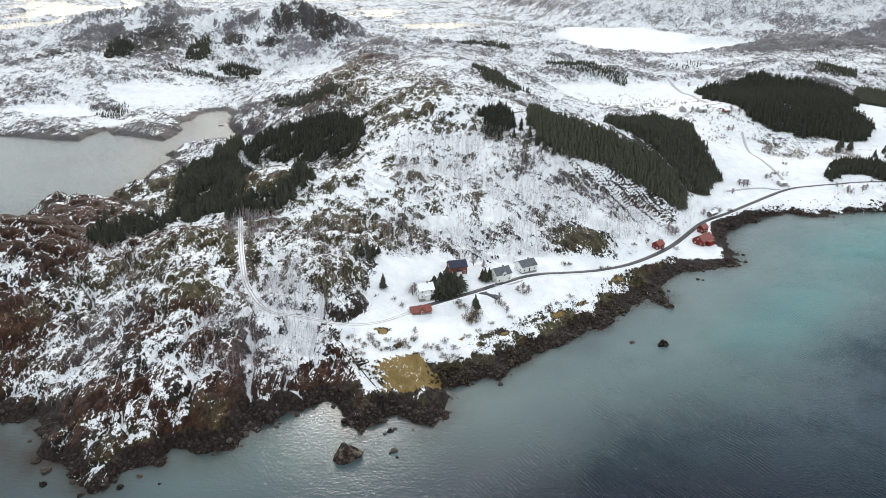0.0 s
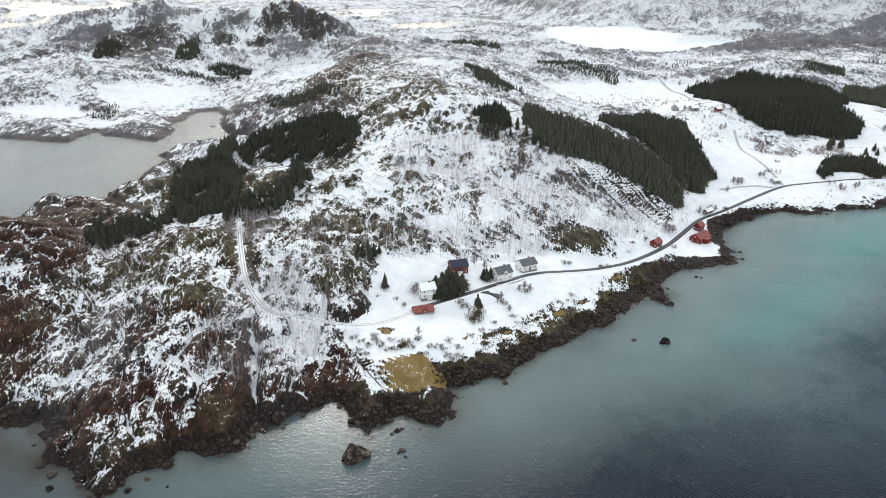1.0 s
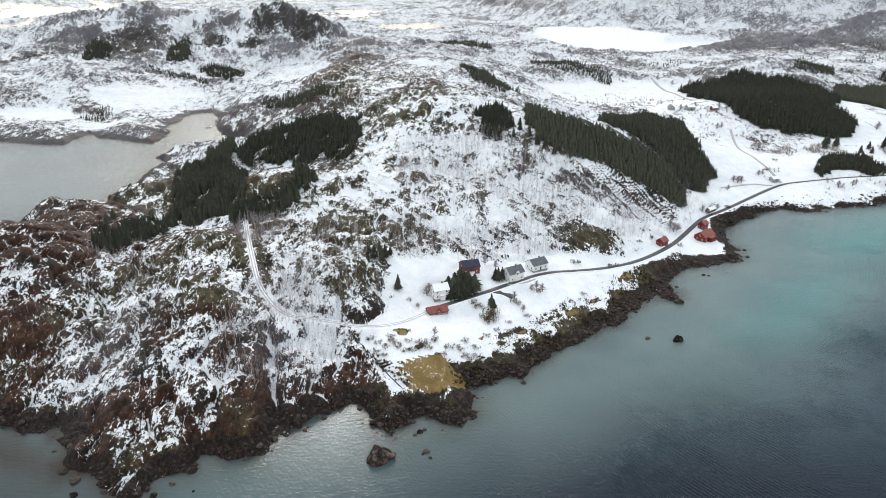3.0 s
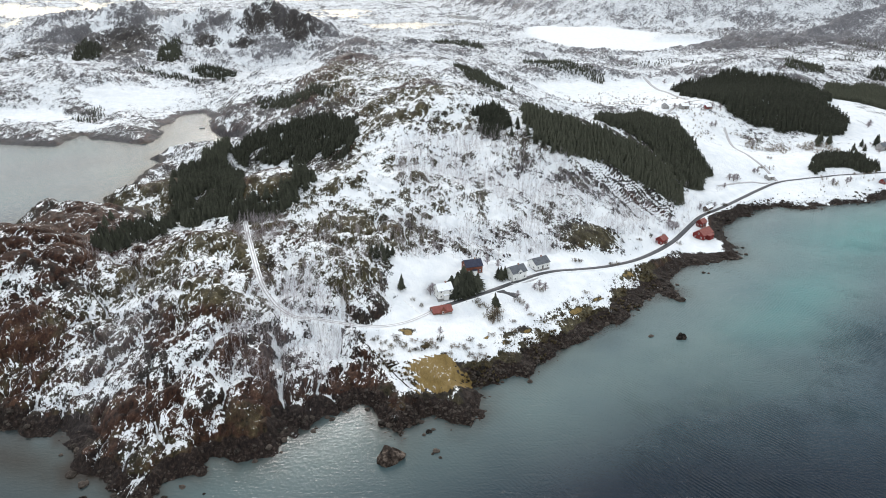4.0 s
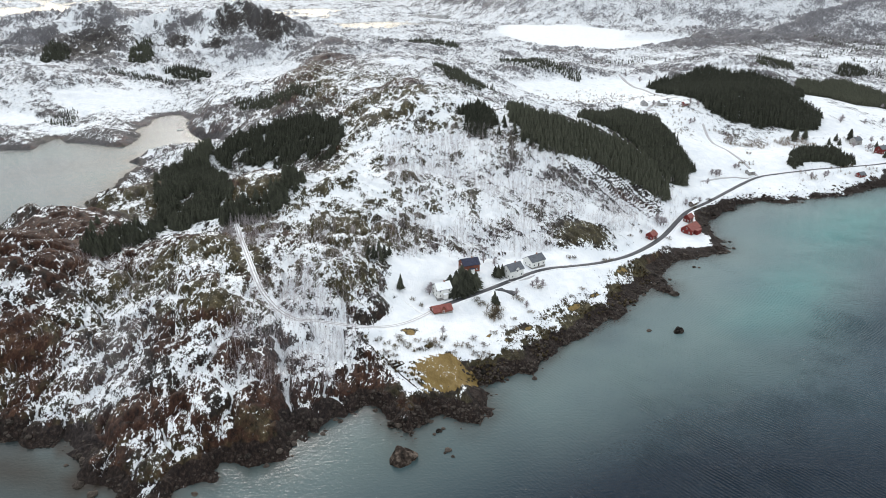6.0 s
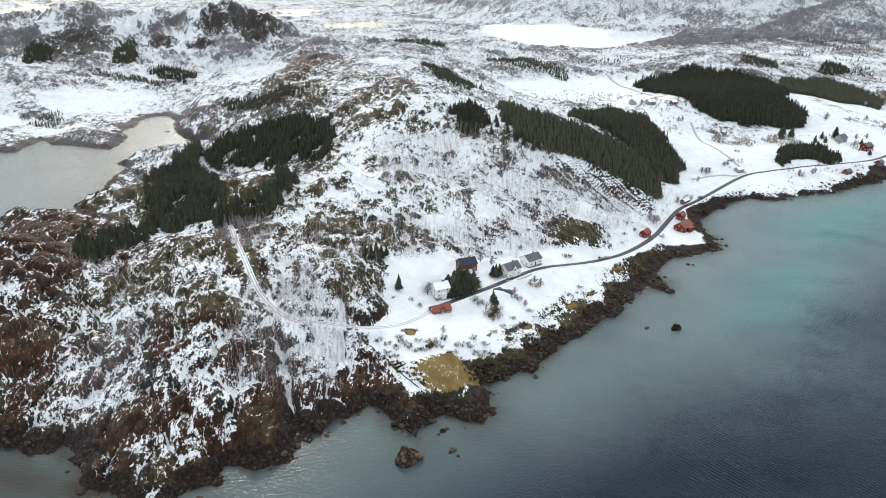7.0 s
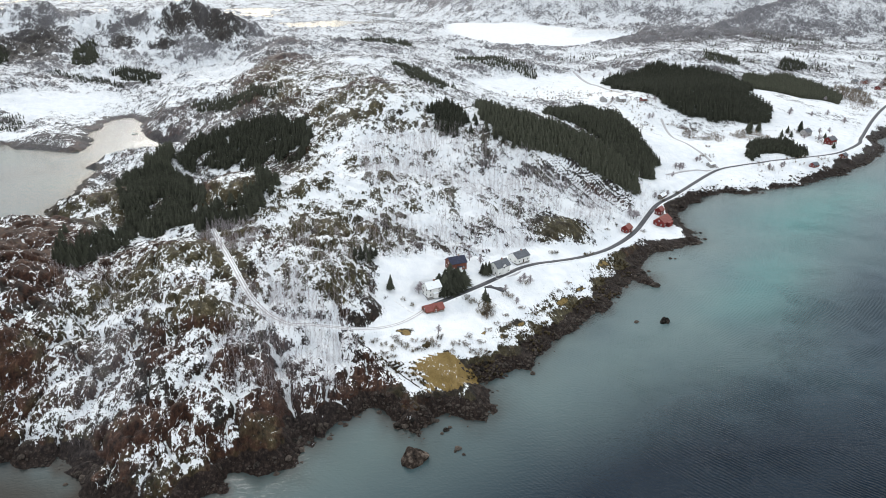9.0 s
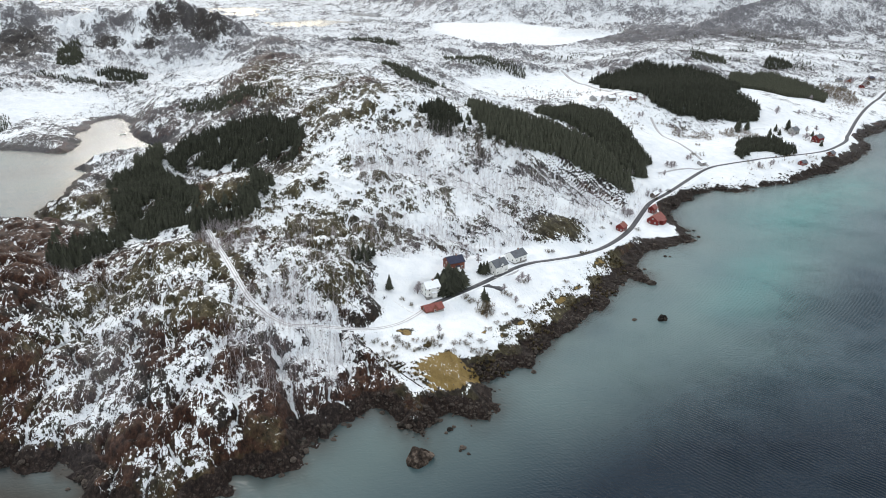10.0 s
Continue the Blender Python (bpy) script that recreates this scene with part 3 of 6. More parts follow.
def part(name, me, parent=None, label=""):
    ob = new(name, me)
    if parent:
        ob.parent = parent
    if label:
        tagged(ob, label)
    return ob


def blob(x, y, cx, cy, rx, ry, turn=0.0):
    c, s = math.cos(radians(turn)), math.sin(radians(turn))
    u, v = (x - cx) * c + (y - cy) * s, -(x - cx) * s + (y - cy) * c
    return np.exp(-(u / rx) ** 2 - (v / ry) ** 2)


# snow cover, more or less than usual: x, y, rx, ry, turn, change
SNOW_HEADLAND = [(-193, 372, 5, 15, 23, 0.55), (-164, 338, 18, 9, -5, 0.5), (-223, 341, 8, 7, 29, 0.4), (-188, 311, 10, 32, 26, 0.2), (-122, 289, 12, 20, 17, 0.42), (-132, 243, 9, 5, -5, 0.4),
                 (-101, 261, 8, 13, 14, 0.2), (-174, 270, 17, 9, -5, 0.25), (-115, 345, 8, 26, 16, 0.5), (-72, 308, 19, 40, 10, 0.58), (-77, 364, 7, 30, 6, 0.3), (-197, 420, 10, 10, 21, 0.4),
                 (-190, 335, 6, 8, 25, 0.35), (-94, 349, 7, 32, 9, 0.45), (-95, 415, 8, 40, 8, 0.3)]
BARE_HEADLAND = [(-182, 255, 32, 7, -16, -0.7), (-66, 262, 19, 4, 12, -0.5), (-36, 260, 17, 7, 0, -0.7), (-155, 310, 12, 12, 0, -0.1), (-112, 262, 7, 20, 12, -0.15),
                 (-86, 256, 3, 14, 8, -0.4), (-100, 238, 14, 6, 0, -0.45)]
SNOW_WEST = [(-410, 890, 120, 40, 20, 0.3), (-355, 990, 60, 45, 0, 0.28), (-470, 882, 60, 26, 0, 0.24), (-424, 903, 24, 16, 0, -0.5), (-329, 808, 42, 24, 0, -0.4), (-424, 788, 70, 18, 0, -0.35),
             (-428, 1126, 36, 14, 0, -0.6), (-350, 1103, 40, 12, -20, -0.6), (-452, 945, 18, 20, 0, -0.3), (-519, 1320, 70, 55, 0, -0.12), (-457, 1390, 26, 60, 0, 0.55), (-590, 1420, 60, 30, 0, 0.25),
             (-386, 1385, 30, 40, 0, -0.15), (-299, 1360, 24, 30, 0, -0.15), (-225, 1385, 40, 40, 0, -0.08)]
SNOW_WEST_FAR = [(-335, 1330, 25, 40, 0, 0.2), (-200, 1200, 90, 160, 0, 0.3), (-200, 1120, 40, 110, 0, 0.25), (-226, 600, 26, 70, 0, -0.3), (-215, 540, 30, 40, 0, -0.2)]
SNOW_HILL = [(-165, 560, 50, 100, 0, -0.2), (10, 540, 85, 120, 0, 0.14), (60, 450, 95, 55, 20, 0.13), (0, 560, 80, 60, 0, 0.12), (-71, 478, 14, 8, 0, 0.3), (-47, 447, 14, 8, 0, 0.2), (-34, 593, 22, 14, 0, 0.4), (-103, 487, 10, 12, 0, 0.3),
             (5, 438, 17, 7, 0, 0.5), (22, 478, 10, 7, 0, -0.35), (2, 449, 9, 5, 0, -0.3), (-32, 466, 12, 9, 0, -0.12), (-130, 512, 24, 18, 0, 0.2), (-45, 690, 40, 22, 0, -0.12),
             (10, 645, 24, 12, 0, 0.3), (-60, 520, 25, 20, 0, 0.2), (30, 480, 70, 40, 10, 0.12)]
SNOW_HILLTOP = []
SNOW_RIDGE = [(0, 710, 100, 140, 0, 0.0), (-70, 740, 50, 50, 0, -0.06), (-120, 930, 40, 90, 0, -0.22), (-105, 1100, 45, 80, 0, -0.2), (-108, 1230, 40, 40, 0, -0.2), (-118, 800, 30, 40, 0, -0.15),
              (-30, 835, 45, 22, 0, -0.15), (-30, 952, 30, 30, 0, 0.25)]
SNOW_FIELDS = [(110, 470, 50, 40, 30, 0.1), (100, 900, 160, 140, 0, 0.2), (200, 1150, 220, 120, 0, 0.15), (760, 1330, 420, 180, 0, -0.55), (820, 1560, 380, 150, 0, -0.5), (93, 430, 15, 18, -35, -0.75),
               (152, 506, 32, 14, -35, -0.34), (-27, 317, 5, 3, 0, -0.9), (-18, 303, 5, 4, 0, -0.8), (22, 316, 6, 3, 40, -0.8), (31, 324, 5, 3, 40, -0.8), (57, 346, 18, 4, 40, -0.4),
               (108, 392, 14, 9, 50, -0.8), (17, 334, 4, 5, 0, -1.2), (345, 690, 30, 60, 0, -0.55)]
SNOW_VALLEY = [(300, 850, 60, 90, 20, -0.2), (470, 900, 100, 60, 0, -0.2), (230, 940, 60, 40, 0, -0.3), (650, 830, 70, 60, 30, -0.15)]
ZONES = SNOW_WEST + SNOW_WEST_FAR + SNOW_HILL + SNOW_HILLTOP + SNOW_RIDGE + SNOW_FIELDS + SNOW_VALLEY
MOSS_ZONES = [(-150, 385, 34, 24, 0, 0.5), (-121, 333, 20, 14, 0, 0.5), (-60, 360, 26, 50, 0, 0.3), (-50, 490, 80, 80, 0, 0.5), (90, 424, 24, 16, 20, 0.2), (60, 338, 60, 12, 42, 0.4),
              (-126, 328, 26, 18, 0, 0.35), (-65, 380, 30, 40, 0, 0.2), (-60, 500, 50, 50, 0, 0.3), (-92, 256, 12, 24, 0, 0.2), (112, 392, 20, 12, 40, 0.6), (-18, 303, 7, 5, 0, 0.9),
              (-27, 317, 7, 5, 0, 0.9)]
MOSS_FAR = [(-10, 720, 110, 150, 0, 0.3), (-450, 1350, 250, 120, 0, 0.2), (-115, 960, 60, 200, 0, 0.35), (-30, 830, 60, 40, 0, 0.3), (345, 690, 30, 60, 0, 0.5)]


def build_ground():
    fine = np.arange(-0.86, 1.08, 0.0026)
    u = np.concatenate([np.linspace(-2.2, -0.87, 40), fine, np.linspace(1.09, 2.2, 40)])
    ys = 165 * np.exp(np.arange(0, math.log(5600 / 165), 0.0042))
    Y, U = np.meshgrid(ys, u, indexing="ij")
    x, y = (U * Y).ravel(), Y.ravel()
    d = shore(x, y)
    z = height(x, y, d)
    rocky = rockiness(x, y)
    lump = relief(x, y, d, np.ones_like(x))
    inland = sstep(y, 560, 760)
    slope = sstep(y, 380, 430) * sstep(-y, -720, -640)
    snow = 0.45 - lump * 0.075 * rocky + (1 - rocky) * (0.85 - 0.3 * inland) + (fbm(x / 60, y / 60, 3, 81) - 0.5) * 0.65 + (fbm(x / 19, y / 24, 3, 84) - 0.5) * (0.7 + 0.5 * slope) * rocky
    for cx, cy, rx, ry, turn, add in ZONES:
        snow += add * blob(x, y, cx, cy, rx, ry, turn)
    # the headland: rounded rock domes blown bare, snow in the gullies between them
    head = headland(x, y)
    h1, c1, h2, c2 = humps(x, y)
    cape = 0.21 + 0.42 * c1 + 0.24 * c2 - 0.3 * (h1 - 0.6) - 0.18 * (h2 - 0.6) + (fbm(x / 9, y / 13, 3, 101) - 0.5) * 0.5 + (fbm(x / 28, y / 40, 2, 102) - 0.5) * 0.3
    for cx, cy, rx, ry, turn, add in SNOW_HEADLAND + BARE_HEADLAND:
        cape += add * dome(x, y, cx, cy, rx * 1.1, ry * 1.1, turn)
    k = np.zeros_like(x)
    for cx, cy, rx, ry, turn, _ in DOMES_HEADLAND:
        k = np.maximum(k, dome(x, y, cx, cy, rx, ry, turn))
    smooth = k * sstep(-y, -345, -325)          # the domes near the sea are scoured clean
    cape += (0.5 - 0.24 * sstep(-y, -335, -320) + 0.1 * c2 + 0.25 * (fbm(x / 7, y / 10, 2, 103) - 0.5) - cape) * k * 0.9
    snow += (cape - snow) * head * rocky
    layer = strata(x, y)
    hatch = np.sin((x * 0.83 + y * 0.55 + 7 * fbm(x / 18, y / 18, 3, 67)) * 1.5)
    snow -= layer * 0.35 * rocky + 1.0 * hatch * blob(x, y, 143, 515, 44, 23, -38) * rocky
    ribs, clefts = slope_ribs(x, y)
    snow += (0.36 * clefts - 0.4 * (ribs - 0.6)) * hillslope(x, y) * rocky
    near_rock = sstep(-x, 55, 85) * sstep(-y, -470, -420)
    heath = 0.13 * near_rock + (fbm(x / 35, y / 35, 3, 86) - 0.5) * 0.5
    for cx, cy, rx, ry, turn, h in DOMES:
        k = dome(x, y, cx, cy, rx * 1.05, ry * 1.05, turn)
        snow -= k * (0.06 + 0.045 * h) * (0.6 if cy > 410 else 0.2 if cy > 330 else 0.7)
        heath += k * (0.35 if cy < 330 or cy > 410 else 0.1)
    red = np.maximum(dome(x, y, -235, 410, 36, 62), dome(x, y, -262, 455, 50, 50))
    snow -= red * (0.12 + 0.12 * sstep(y, 395, 430))
    snow += 0.12 * sstep(x, -30, 10) * rocky * sstep(-y, -640, -560)
    heath += red * 0.3
    crags = 0
    for cx, cy, rx, ry, h in CRAGS:
        crags = crags + dome(x, y, cx, cy - ry * 0.5, rx * 1.2, ry * 1.5)
    snow -= np.clip(crags, 0, 1) * 0.04
    face = np.zeros_like(x)
    for cx, cy, rx, ry, add in BARE_CRAGS:
        face = np.maximum(face, dome(x, y, cx, cy, rx * 1.2, ry * 1.2) * (add < 0))
        snow += add * dome(x, y, cx, cy, rx, ry) * np.clip(4.0 * fbm(x / 12, y / 18, 4, 131) - 1.1, -0.2, 2)
    far = sstep(y, 800, 1250)
    hillside = sstep(z, 38, 75) * sstep(y, 1450, 1600) * sstep(x, 300, 600)
    snow += far * (1 - 0.75 * hillside) * ((fbm(x / 26, y / 36, 4, 88) - 0.5) * 0.6 + (fbm(x / 120, y / 150, 3, 90) - 0.5) * 0.55)
    snow += far * (0.2 - 0.2 * sstep(z, 28, 55))
    snow += hillside * (0.0 - 0.25 * (fbm(x / 90, y / 90, 4, 89) - 0.5))
    heath -= hillside * 0.5
    off = (x - 876) * 0.414 - (y - 1643) * 0.91
    along = (x - 876) * 0.91 + (y - 1643) * 0.414
    snow += hillside * (0.2 * sstep(-off, 20, 60) - 0.55 * np.exp(-((off - 6) / 15) ** 2) * sstep(along, -150, 0) + 0.1 * sstep(off, 20, 60))
    snow -= 0.4 * (1 - rocky) * inland * sstep(-y, -1250, -1150) * sstep(fbm(x / 24, y / 24, 3, 82) - 0.5, 0.05, 0.22)
    near, _ = near_line(x, y, CLEFT, 12)
    snow += 0.5 * np.exp(-(near / 1.6) ** 2) * sstep(y, 262, 275) - 0.35 * np.exp(-((near - 4.0) / 2.2) ** 2)
    heath -= 0.45 * blob(x, y, 93, 430, 20, 22, -35) + 0.3 * face + 0.3 * hillslope(x, y)
    moss = 0.16 + 0.12 * slope + 0.1 * near_rock + (fbm(x / 45, y / 45, 3, 83) - 0.5) * 0.8
    for cx, cy, rx, ry, turn, add in MOSS_ZONES + MOSS_FAR:
        moss += add * blob(x, y, cx, cy, rx, ry, turn)
    moss -= hillside * 0.6 + 0.6 * face + 0.5 * np.clip(red, 0, 1)
    low = fbm(x / 12, y / 12, 3, 85) - 0.5
    wet = np.maximum(sstep(-z - low * 5, -5.0, -2.5) * sstep(-d, -24, -10), sstep(-d + low * 9, -9, -5)) * sstep(z, -30, -20)
    wet = wet * (1 - 0.65 * sstep(-x, 230, 260))
    strand = sstep(x, -35, 10)
    beach = strand - 1.5 * sstep(x, 200, 240) + 1.6 * sstep(x, 370, 420)          # the boulder beach narrows in the east
    snow -= sstep(-d + low * 12, -11 - 5 * beach, -4 - 5 * beach) * (0.9 + 0.6 * strand) * sstep(-z, -15, -7)
    snow -= 0.36 * strand * sstep(-d, -42, -16) * (1 - rocky) * (1 - 0.8 * sstep(x, 200, 240))
    grass = sstep(-signed(x, y, GRASS) + (fbm(x / 5, y / 5, 2, 87) - 0.5) * 5 + 2.5 * np.sin(x * 1.1 + y * 1.6) * sstep(-x, 12, 22), -4, 2)
    rust = grass * 0.9
    tufts = 0
    for cx, cy, rx, ry, turn in FIELD_GRASS:
        tufts = tufts + blob(x, y, cx, cy, rx, ry, turn)
    tufts = np.clip(tufts * 3.4 * fbm(x / 3.5, y / 3.5, 3, 151) - 0.75, 0, 1)
    rust += tufts * 0.8
    snow -= tufts * 1.5
    snow -= grass * 1.3
    wet = wet * (1 - grass)
    near, _ = near_line(x, y, TRACK, 30)
    snow -= 0.4 * np.exp(-((near - 5.5) / 2.6) ** 2) * sstep(-x, 70, 90) * (0.5 + fbm(x / 8, y / 8, 2, 99))
    near, _ = near_line(x, y, ROAD, 30)
    snow += sstep(-near, -9, -3) * 0.5
    me = mesh_from("ground", np.stack([x, y, z], 1), sheet(len(ys), len(u)), GROUND)
    paint(me, "cover", np.stack([snow, moss, wet, rust], 1))
    store = me.attributes.new("heath", "FLOAT", "POINT")
    store.data.foreach_set("value", heath.astype(np.float32))
    store = me.attributes.new("broken", "FLOAT", "POINT")
    store.data.foreach_set("value", (1.06 + 0.3 * sstep(-y, -385, -350) * sstep(-x, 60, 80) - 0.16 * slope - 0.28 * far * (1 - hillside) - 0.5 * smooth).astype(np.float32))
    # scrub grows with distance, so haze is painted in along with the birch
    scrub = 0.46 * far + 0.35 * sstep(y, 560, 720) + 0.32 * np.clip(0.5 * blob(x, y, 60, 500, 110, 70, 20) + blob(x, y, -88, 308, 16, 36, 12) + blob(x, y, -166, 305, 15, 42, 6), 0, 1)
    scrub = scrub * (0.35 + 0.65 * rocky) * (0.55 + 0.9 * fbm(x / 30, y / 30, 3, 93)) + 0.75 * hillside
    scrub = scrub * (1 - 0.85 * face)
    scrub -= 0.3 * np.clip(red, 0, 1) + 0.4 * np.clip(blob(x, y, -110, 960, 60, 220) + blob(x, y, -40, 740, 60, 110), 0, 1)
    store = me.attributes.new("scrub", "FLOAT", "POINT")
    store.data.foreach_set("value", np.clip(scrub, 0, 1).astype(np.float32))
    tagged(new("ground", me), "rocky coastal hills, partly covered with snow", "terrain", kind="structure")


def build_sea():
    u = np.concatenate([np.linspace(-30, -1.1, 20), np.linspace(-1.0, 1.2, 150), np.linspace(1.3, 30, 20)])
    ys = np.concatenate([[-4000, -1500, -600, -200, 0, 60], 100 * np.exp(np.linspace(0, math.log(58), 170))])
    Y, U = np.meshgrid(ys, u, indexing="ij")
    x, y = (U * np.maximum(Y, 160)).ravel(), Y.ravel()
    d = -shore(x, y)
    # paler water: shoals, and painted sky sheen close to the shore
    shoal_sheen = 0.3 * blob(x, y, 215, 365, 80, 30, 25) + 0.3 * blob(x, y, 310, 460, 150, 60, 32) + 0.3 * blob(x, y, 130, 300, 80, 40, 20)
    shoal_sheen = shoal_sheen + 0.32 * blob(x, y, -10, 232, 100, 42, 8)
    shoal_sheen = shoal_sheen + 0.6 * np.exp(-np.maximum(d, 0) / 75) * (1 - 0.8 * sstep(-x, 150, 245)) * (0.85 + 0.4 * sstep(x, 0, 40))
    shoal_sheen = np.clip(shoal_sheen * (0.6 + 0.8 * fbm(x / 40, y / 40, 3, 91)), 0, 1)
    ripple = 0.25 + 0.75 * sstep(d + (fbm(x / 60, y / 60, 3, 95) - 0.5) * 60, 10, 130)
    ripple = (ripple + 0.5 * blob(x, y, 100, 232, 110, 45, 12)) * (1 - 0.75 * sstep(y, 290, 400)) * (1 - 0.8 * np.clip(blob(x, y, -45, 228, 95, 58), 0, 1))
    ripple = ripple * (1 - 0.85 * sstep(-x + 0.4 * (y - 200), -55, 15) * (1 - sstep(y, 290, 330)))      # sheltered water off the landing
    edge = np.clip(np.exp(-np.maximum(d, 0) / 6) * 0.8 + 0.8 * blob(x, y, -190, 240, 40, 12, -20) + 0.6 * blob(x, y, -190, 205, 50, 22, 0), 0, 1)
    sand = 0.3 * blob(x, y, 182, 340, 42, 26, 30) + 0.42 * blob(x, y, 300, 470, 80, 34, 35) + 0.4 * blob(x, y, 228, 388, 40, 22, 30) + 0.3 * blob(x, y, 400, 530, 90, 40, 30)
    sand = np.clip(sand * (0.5 + fbm(x / 30, y / 30, 3, 141)), 0, 0.8)
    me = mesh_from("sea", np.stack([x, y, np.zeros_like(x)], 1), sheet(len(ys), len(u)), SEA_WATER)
    # red: paler water, green: dark rim, blue: darker near water, alpha: ripples
    paint(me, "shoal_sheen", np.stack([shoal_sheen, edge, np.clip(1.3 * blob(x, y, 82, 182, 160, 70, 8) + 0.4 * blob(x, y, 280, 310, 80, 60, 30), 0, 1), np.clip(ripple * (1 - sstep(-x, 225, 255) * sstep(y, 380, 430)) + 0.22 - 0.1 * sstep(-x, -40, 20) * (1 - sstep(y, 290, 330)) - 0.45 * blob(x, y, -190, 225, 80, 45), 0.1, 1)], 1))
    store = me.attributes.new("sand", "FLOAT", "POINT")
    store.data.foreach_set("value", sand.astype(np.float32))
    store = me.attributes.new("milky", "FLOAT", "POINT")
    milky = 0.08 * sstep(-x, 225, 250) * sstep(y, 380, 430) + 0.22 * blob(x, y, -50, 235, 70, 28, 8) * (0.5 + fbm(x / 25, y / 25, 3, 143)) + 0.3 * blob(x, y, -185, 238, 40, 16, -15)
    store.data.foreach_set("value", np.clip(milky, 0, 0.8).astype(np.float32))
    tagged(new("sea", me), "calm grey-teal sea with small wind ripples", "sea", kind="structure")


def ribbon(line, lz, offsets, lift):
    """A strip of road along a line: across it, points at the given offsets and lifts."""
    t = np.gradient(line, axis=0)
    t /= np.linalg.norm(t, axis=1)[:, None]
    side = np.stack([t[:, 1], -t[:, 0]], 1)
    rows = [np.column_stack([line + side * o, lz + h]) for o, h in zip(offsets, lift)]
    return np.stack(rows, 1).reshape(-1, 3), sheet(len(line), len(offsets))


def build_roads():
    v, f = ribbon(ROAD, ROAD_Z, (-2.0, -1.75, 0, 1.75, 2.0), (-0.3, 0.2, 0.26, 0.2, -0.3))
    road = tagged(new("road", mesh_from("road", v, f, ASPHALT)), "narrow wet grey asphalt coast road between snowy verges", "road", kind="structure")
    for name, o in (("snow_bank", -2.5), ("snow_bank", 2.5)):
        w = 0.5 * (0.6 + 0.8 * fbm(ROAD[:, 0] / 9 + o, ROAD[:, 1] / 9, 2, 97))
        v, f = ribbon(ROAD, ROAD_Z, (o - 0.8, o - 0.25, o + 0.25, o + 0.8), (-0.2, 0.45, 0.45, -0.2))
        v = v.reshape(len(ROAD), 4, 3)
        v[:, 1:3, 2] += (w * 0.7)[:, None] - 0.25
        part(name, mesh_from(name, v.reshape(-1, 3), f, PACKED), road, "ploughed snow bank")
    v, f = ribbon(TRACK, TRACK_Z, (-1.9, -1.5, 0, 1.5, 1.9), (-0.4, 0.16, 0.2, 0.16, -0.4))
    track = tagged(new("track", mesh_from("track", v, f, PACKED)), "snow-covered farm track with two wheel ruts", "track", kind="structure")
    for o in (-0.75, 0.75):
        v, f = ribbon(TRACK, TRACK_Z, (o - 0.3, o + 0.3), (0.2, 0.2))
        v[:, 2] += 0.03
        part("wheel_rut", mesh_from("wheel_rut", v, f, RUT), track)


# building plots: name of the kind, x, y, turn, and the levelled radius
PLOTS = {"white_house": (-8, 357, 20, 8), "barn": (-10, 341, 18, 9), "blue_roof_house": (10, 379, 15, 8), "grey_roof_house": (35, 374, 30, 8),
         "dark_roof_house": (51, 389, 30, 8), "red_cottage": (147, 446, 40, 6), "red_farm": (185, 467, 40, 12), "red_annex": (189, 481, 40, 5),
         "hut": (208, 515, 40, 6), "shed": (296, 594, 20, 5),
         "red_house": (461, 648, 20, 7), "dark_house": (450, 673, 20, 7), "boathouse": (395, 582, 20, 5), "boathouse_far": (447, 609, 30, 5),
         "field_farm": (288, 787, 10, 8), "field_barn": (269, 794, 80, 7), "field_shed": (313, 782, 20, 6), "village_a": (755, 981, 15, 8), "village_b": (775, 947, 60, 8),
         "village_c": (721, 930, 20, 8), "village_d": (752, 929, 40, 8), "village_e": (807, 976, 10, 8), "village_f": (776, 985, 70, 8), "village_g": (838, 1094, 0, 8), "village_h": (690, 1138, 30, 8)}
for px, py, turn, r in PLOTS.values():
    PADS.append((px, py, r, max(2.0, float(raw_height(np.array([px * 1.0]), np.array([py * 1.0]))[0]))))
build_ground()
build_sea()
build_roads()


# ---- woods ----
def spruce_arrays(seed, tiers=6, petals=9, height_=1.0, spread=0.3):
    """Crown of a spruce of height 1: tiers of drooping, uneven branches. Vertices and triangles."""
    r = np.random.RandomState(seed)
    v, f = [], []
    for k in range(tiers):
        t = k / tiers
        z0 = height_ * (0.08 + 0.86 * t)
        top = z0 + height_ * (0.26 - 0.12 * t)
        rad = spread * (1 - t) ** 0.8 + 0.012
        c = len(v)
        v.append((0, 0, min(top, height_)))
        for j in range(petals):
            a = 2 * math.pi * (j + r.uniform(-0.3, 0.3)) / petals + k * 0.7
            q = rad * r.uniform(0.62, 1.2)
            da = math.pi / petals * 0.95
            v.append((q * math.cos(a), q * math.sin(a), z0 - r.uniform(0.0, 0.05)))
            v.append((q * 0.55 * math.cos(a + da), q * 0.55 * math.sin(a + da), z0 + 0.05))
        for j in range(2 * petals):
            f.append((c, c + 1 + j, c + 1 + (j + 1) % (2 * petals)))
    return np.array(v, float), np.array(f)


def scatter(poly, spacing, seed):
    """Places inside an outline, about spacing apart, ragged at the edge."""
    r = np.random.RandomState(seed)
    p = np.array(poly, float)
    gx, gy = np.meshgrid(np.arange(p[:, 0].min(), p[:, 0].max(), spacing), np.arange(p[:, 1].min(), p[:, 1].max(), spacing))
    x = gx.ravel() + r.uniform(-0.45, 0.45, gx.size) * spacing
    y = gy.ravel() + r.uniform(-0.45, 0.45, gx.size) * spacing
    keep = signed(x, y, poly) + (fbm(x / 12, y / 12, 3, seed + 3) - 0.5) * 17 < 0
    return x[keep], y[keep]


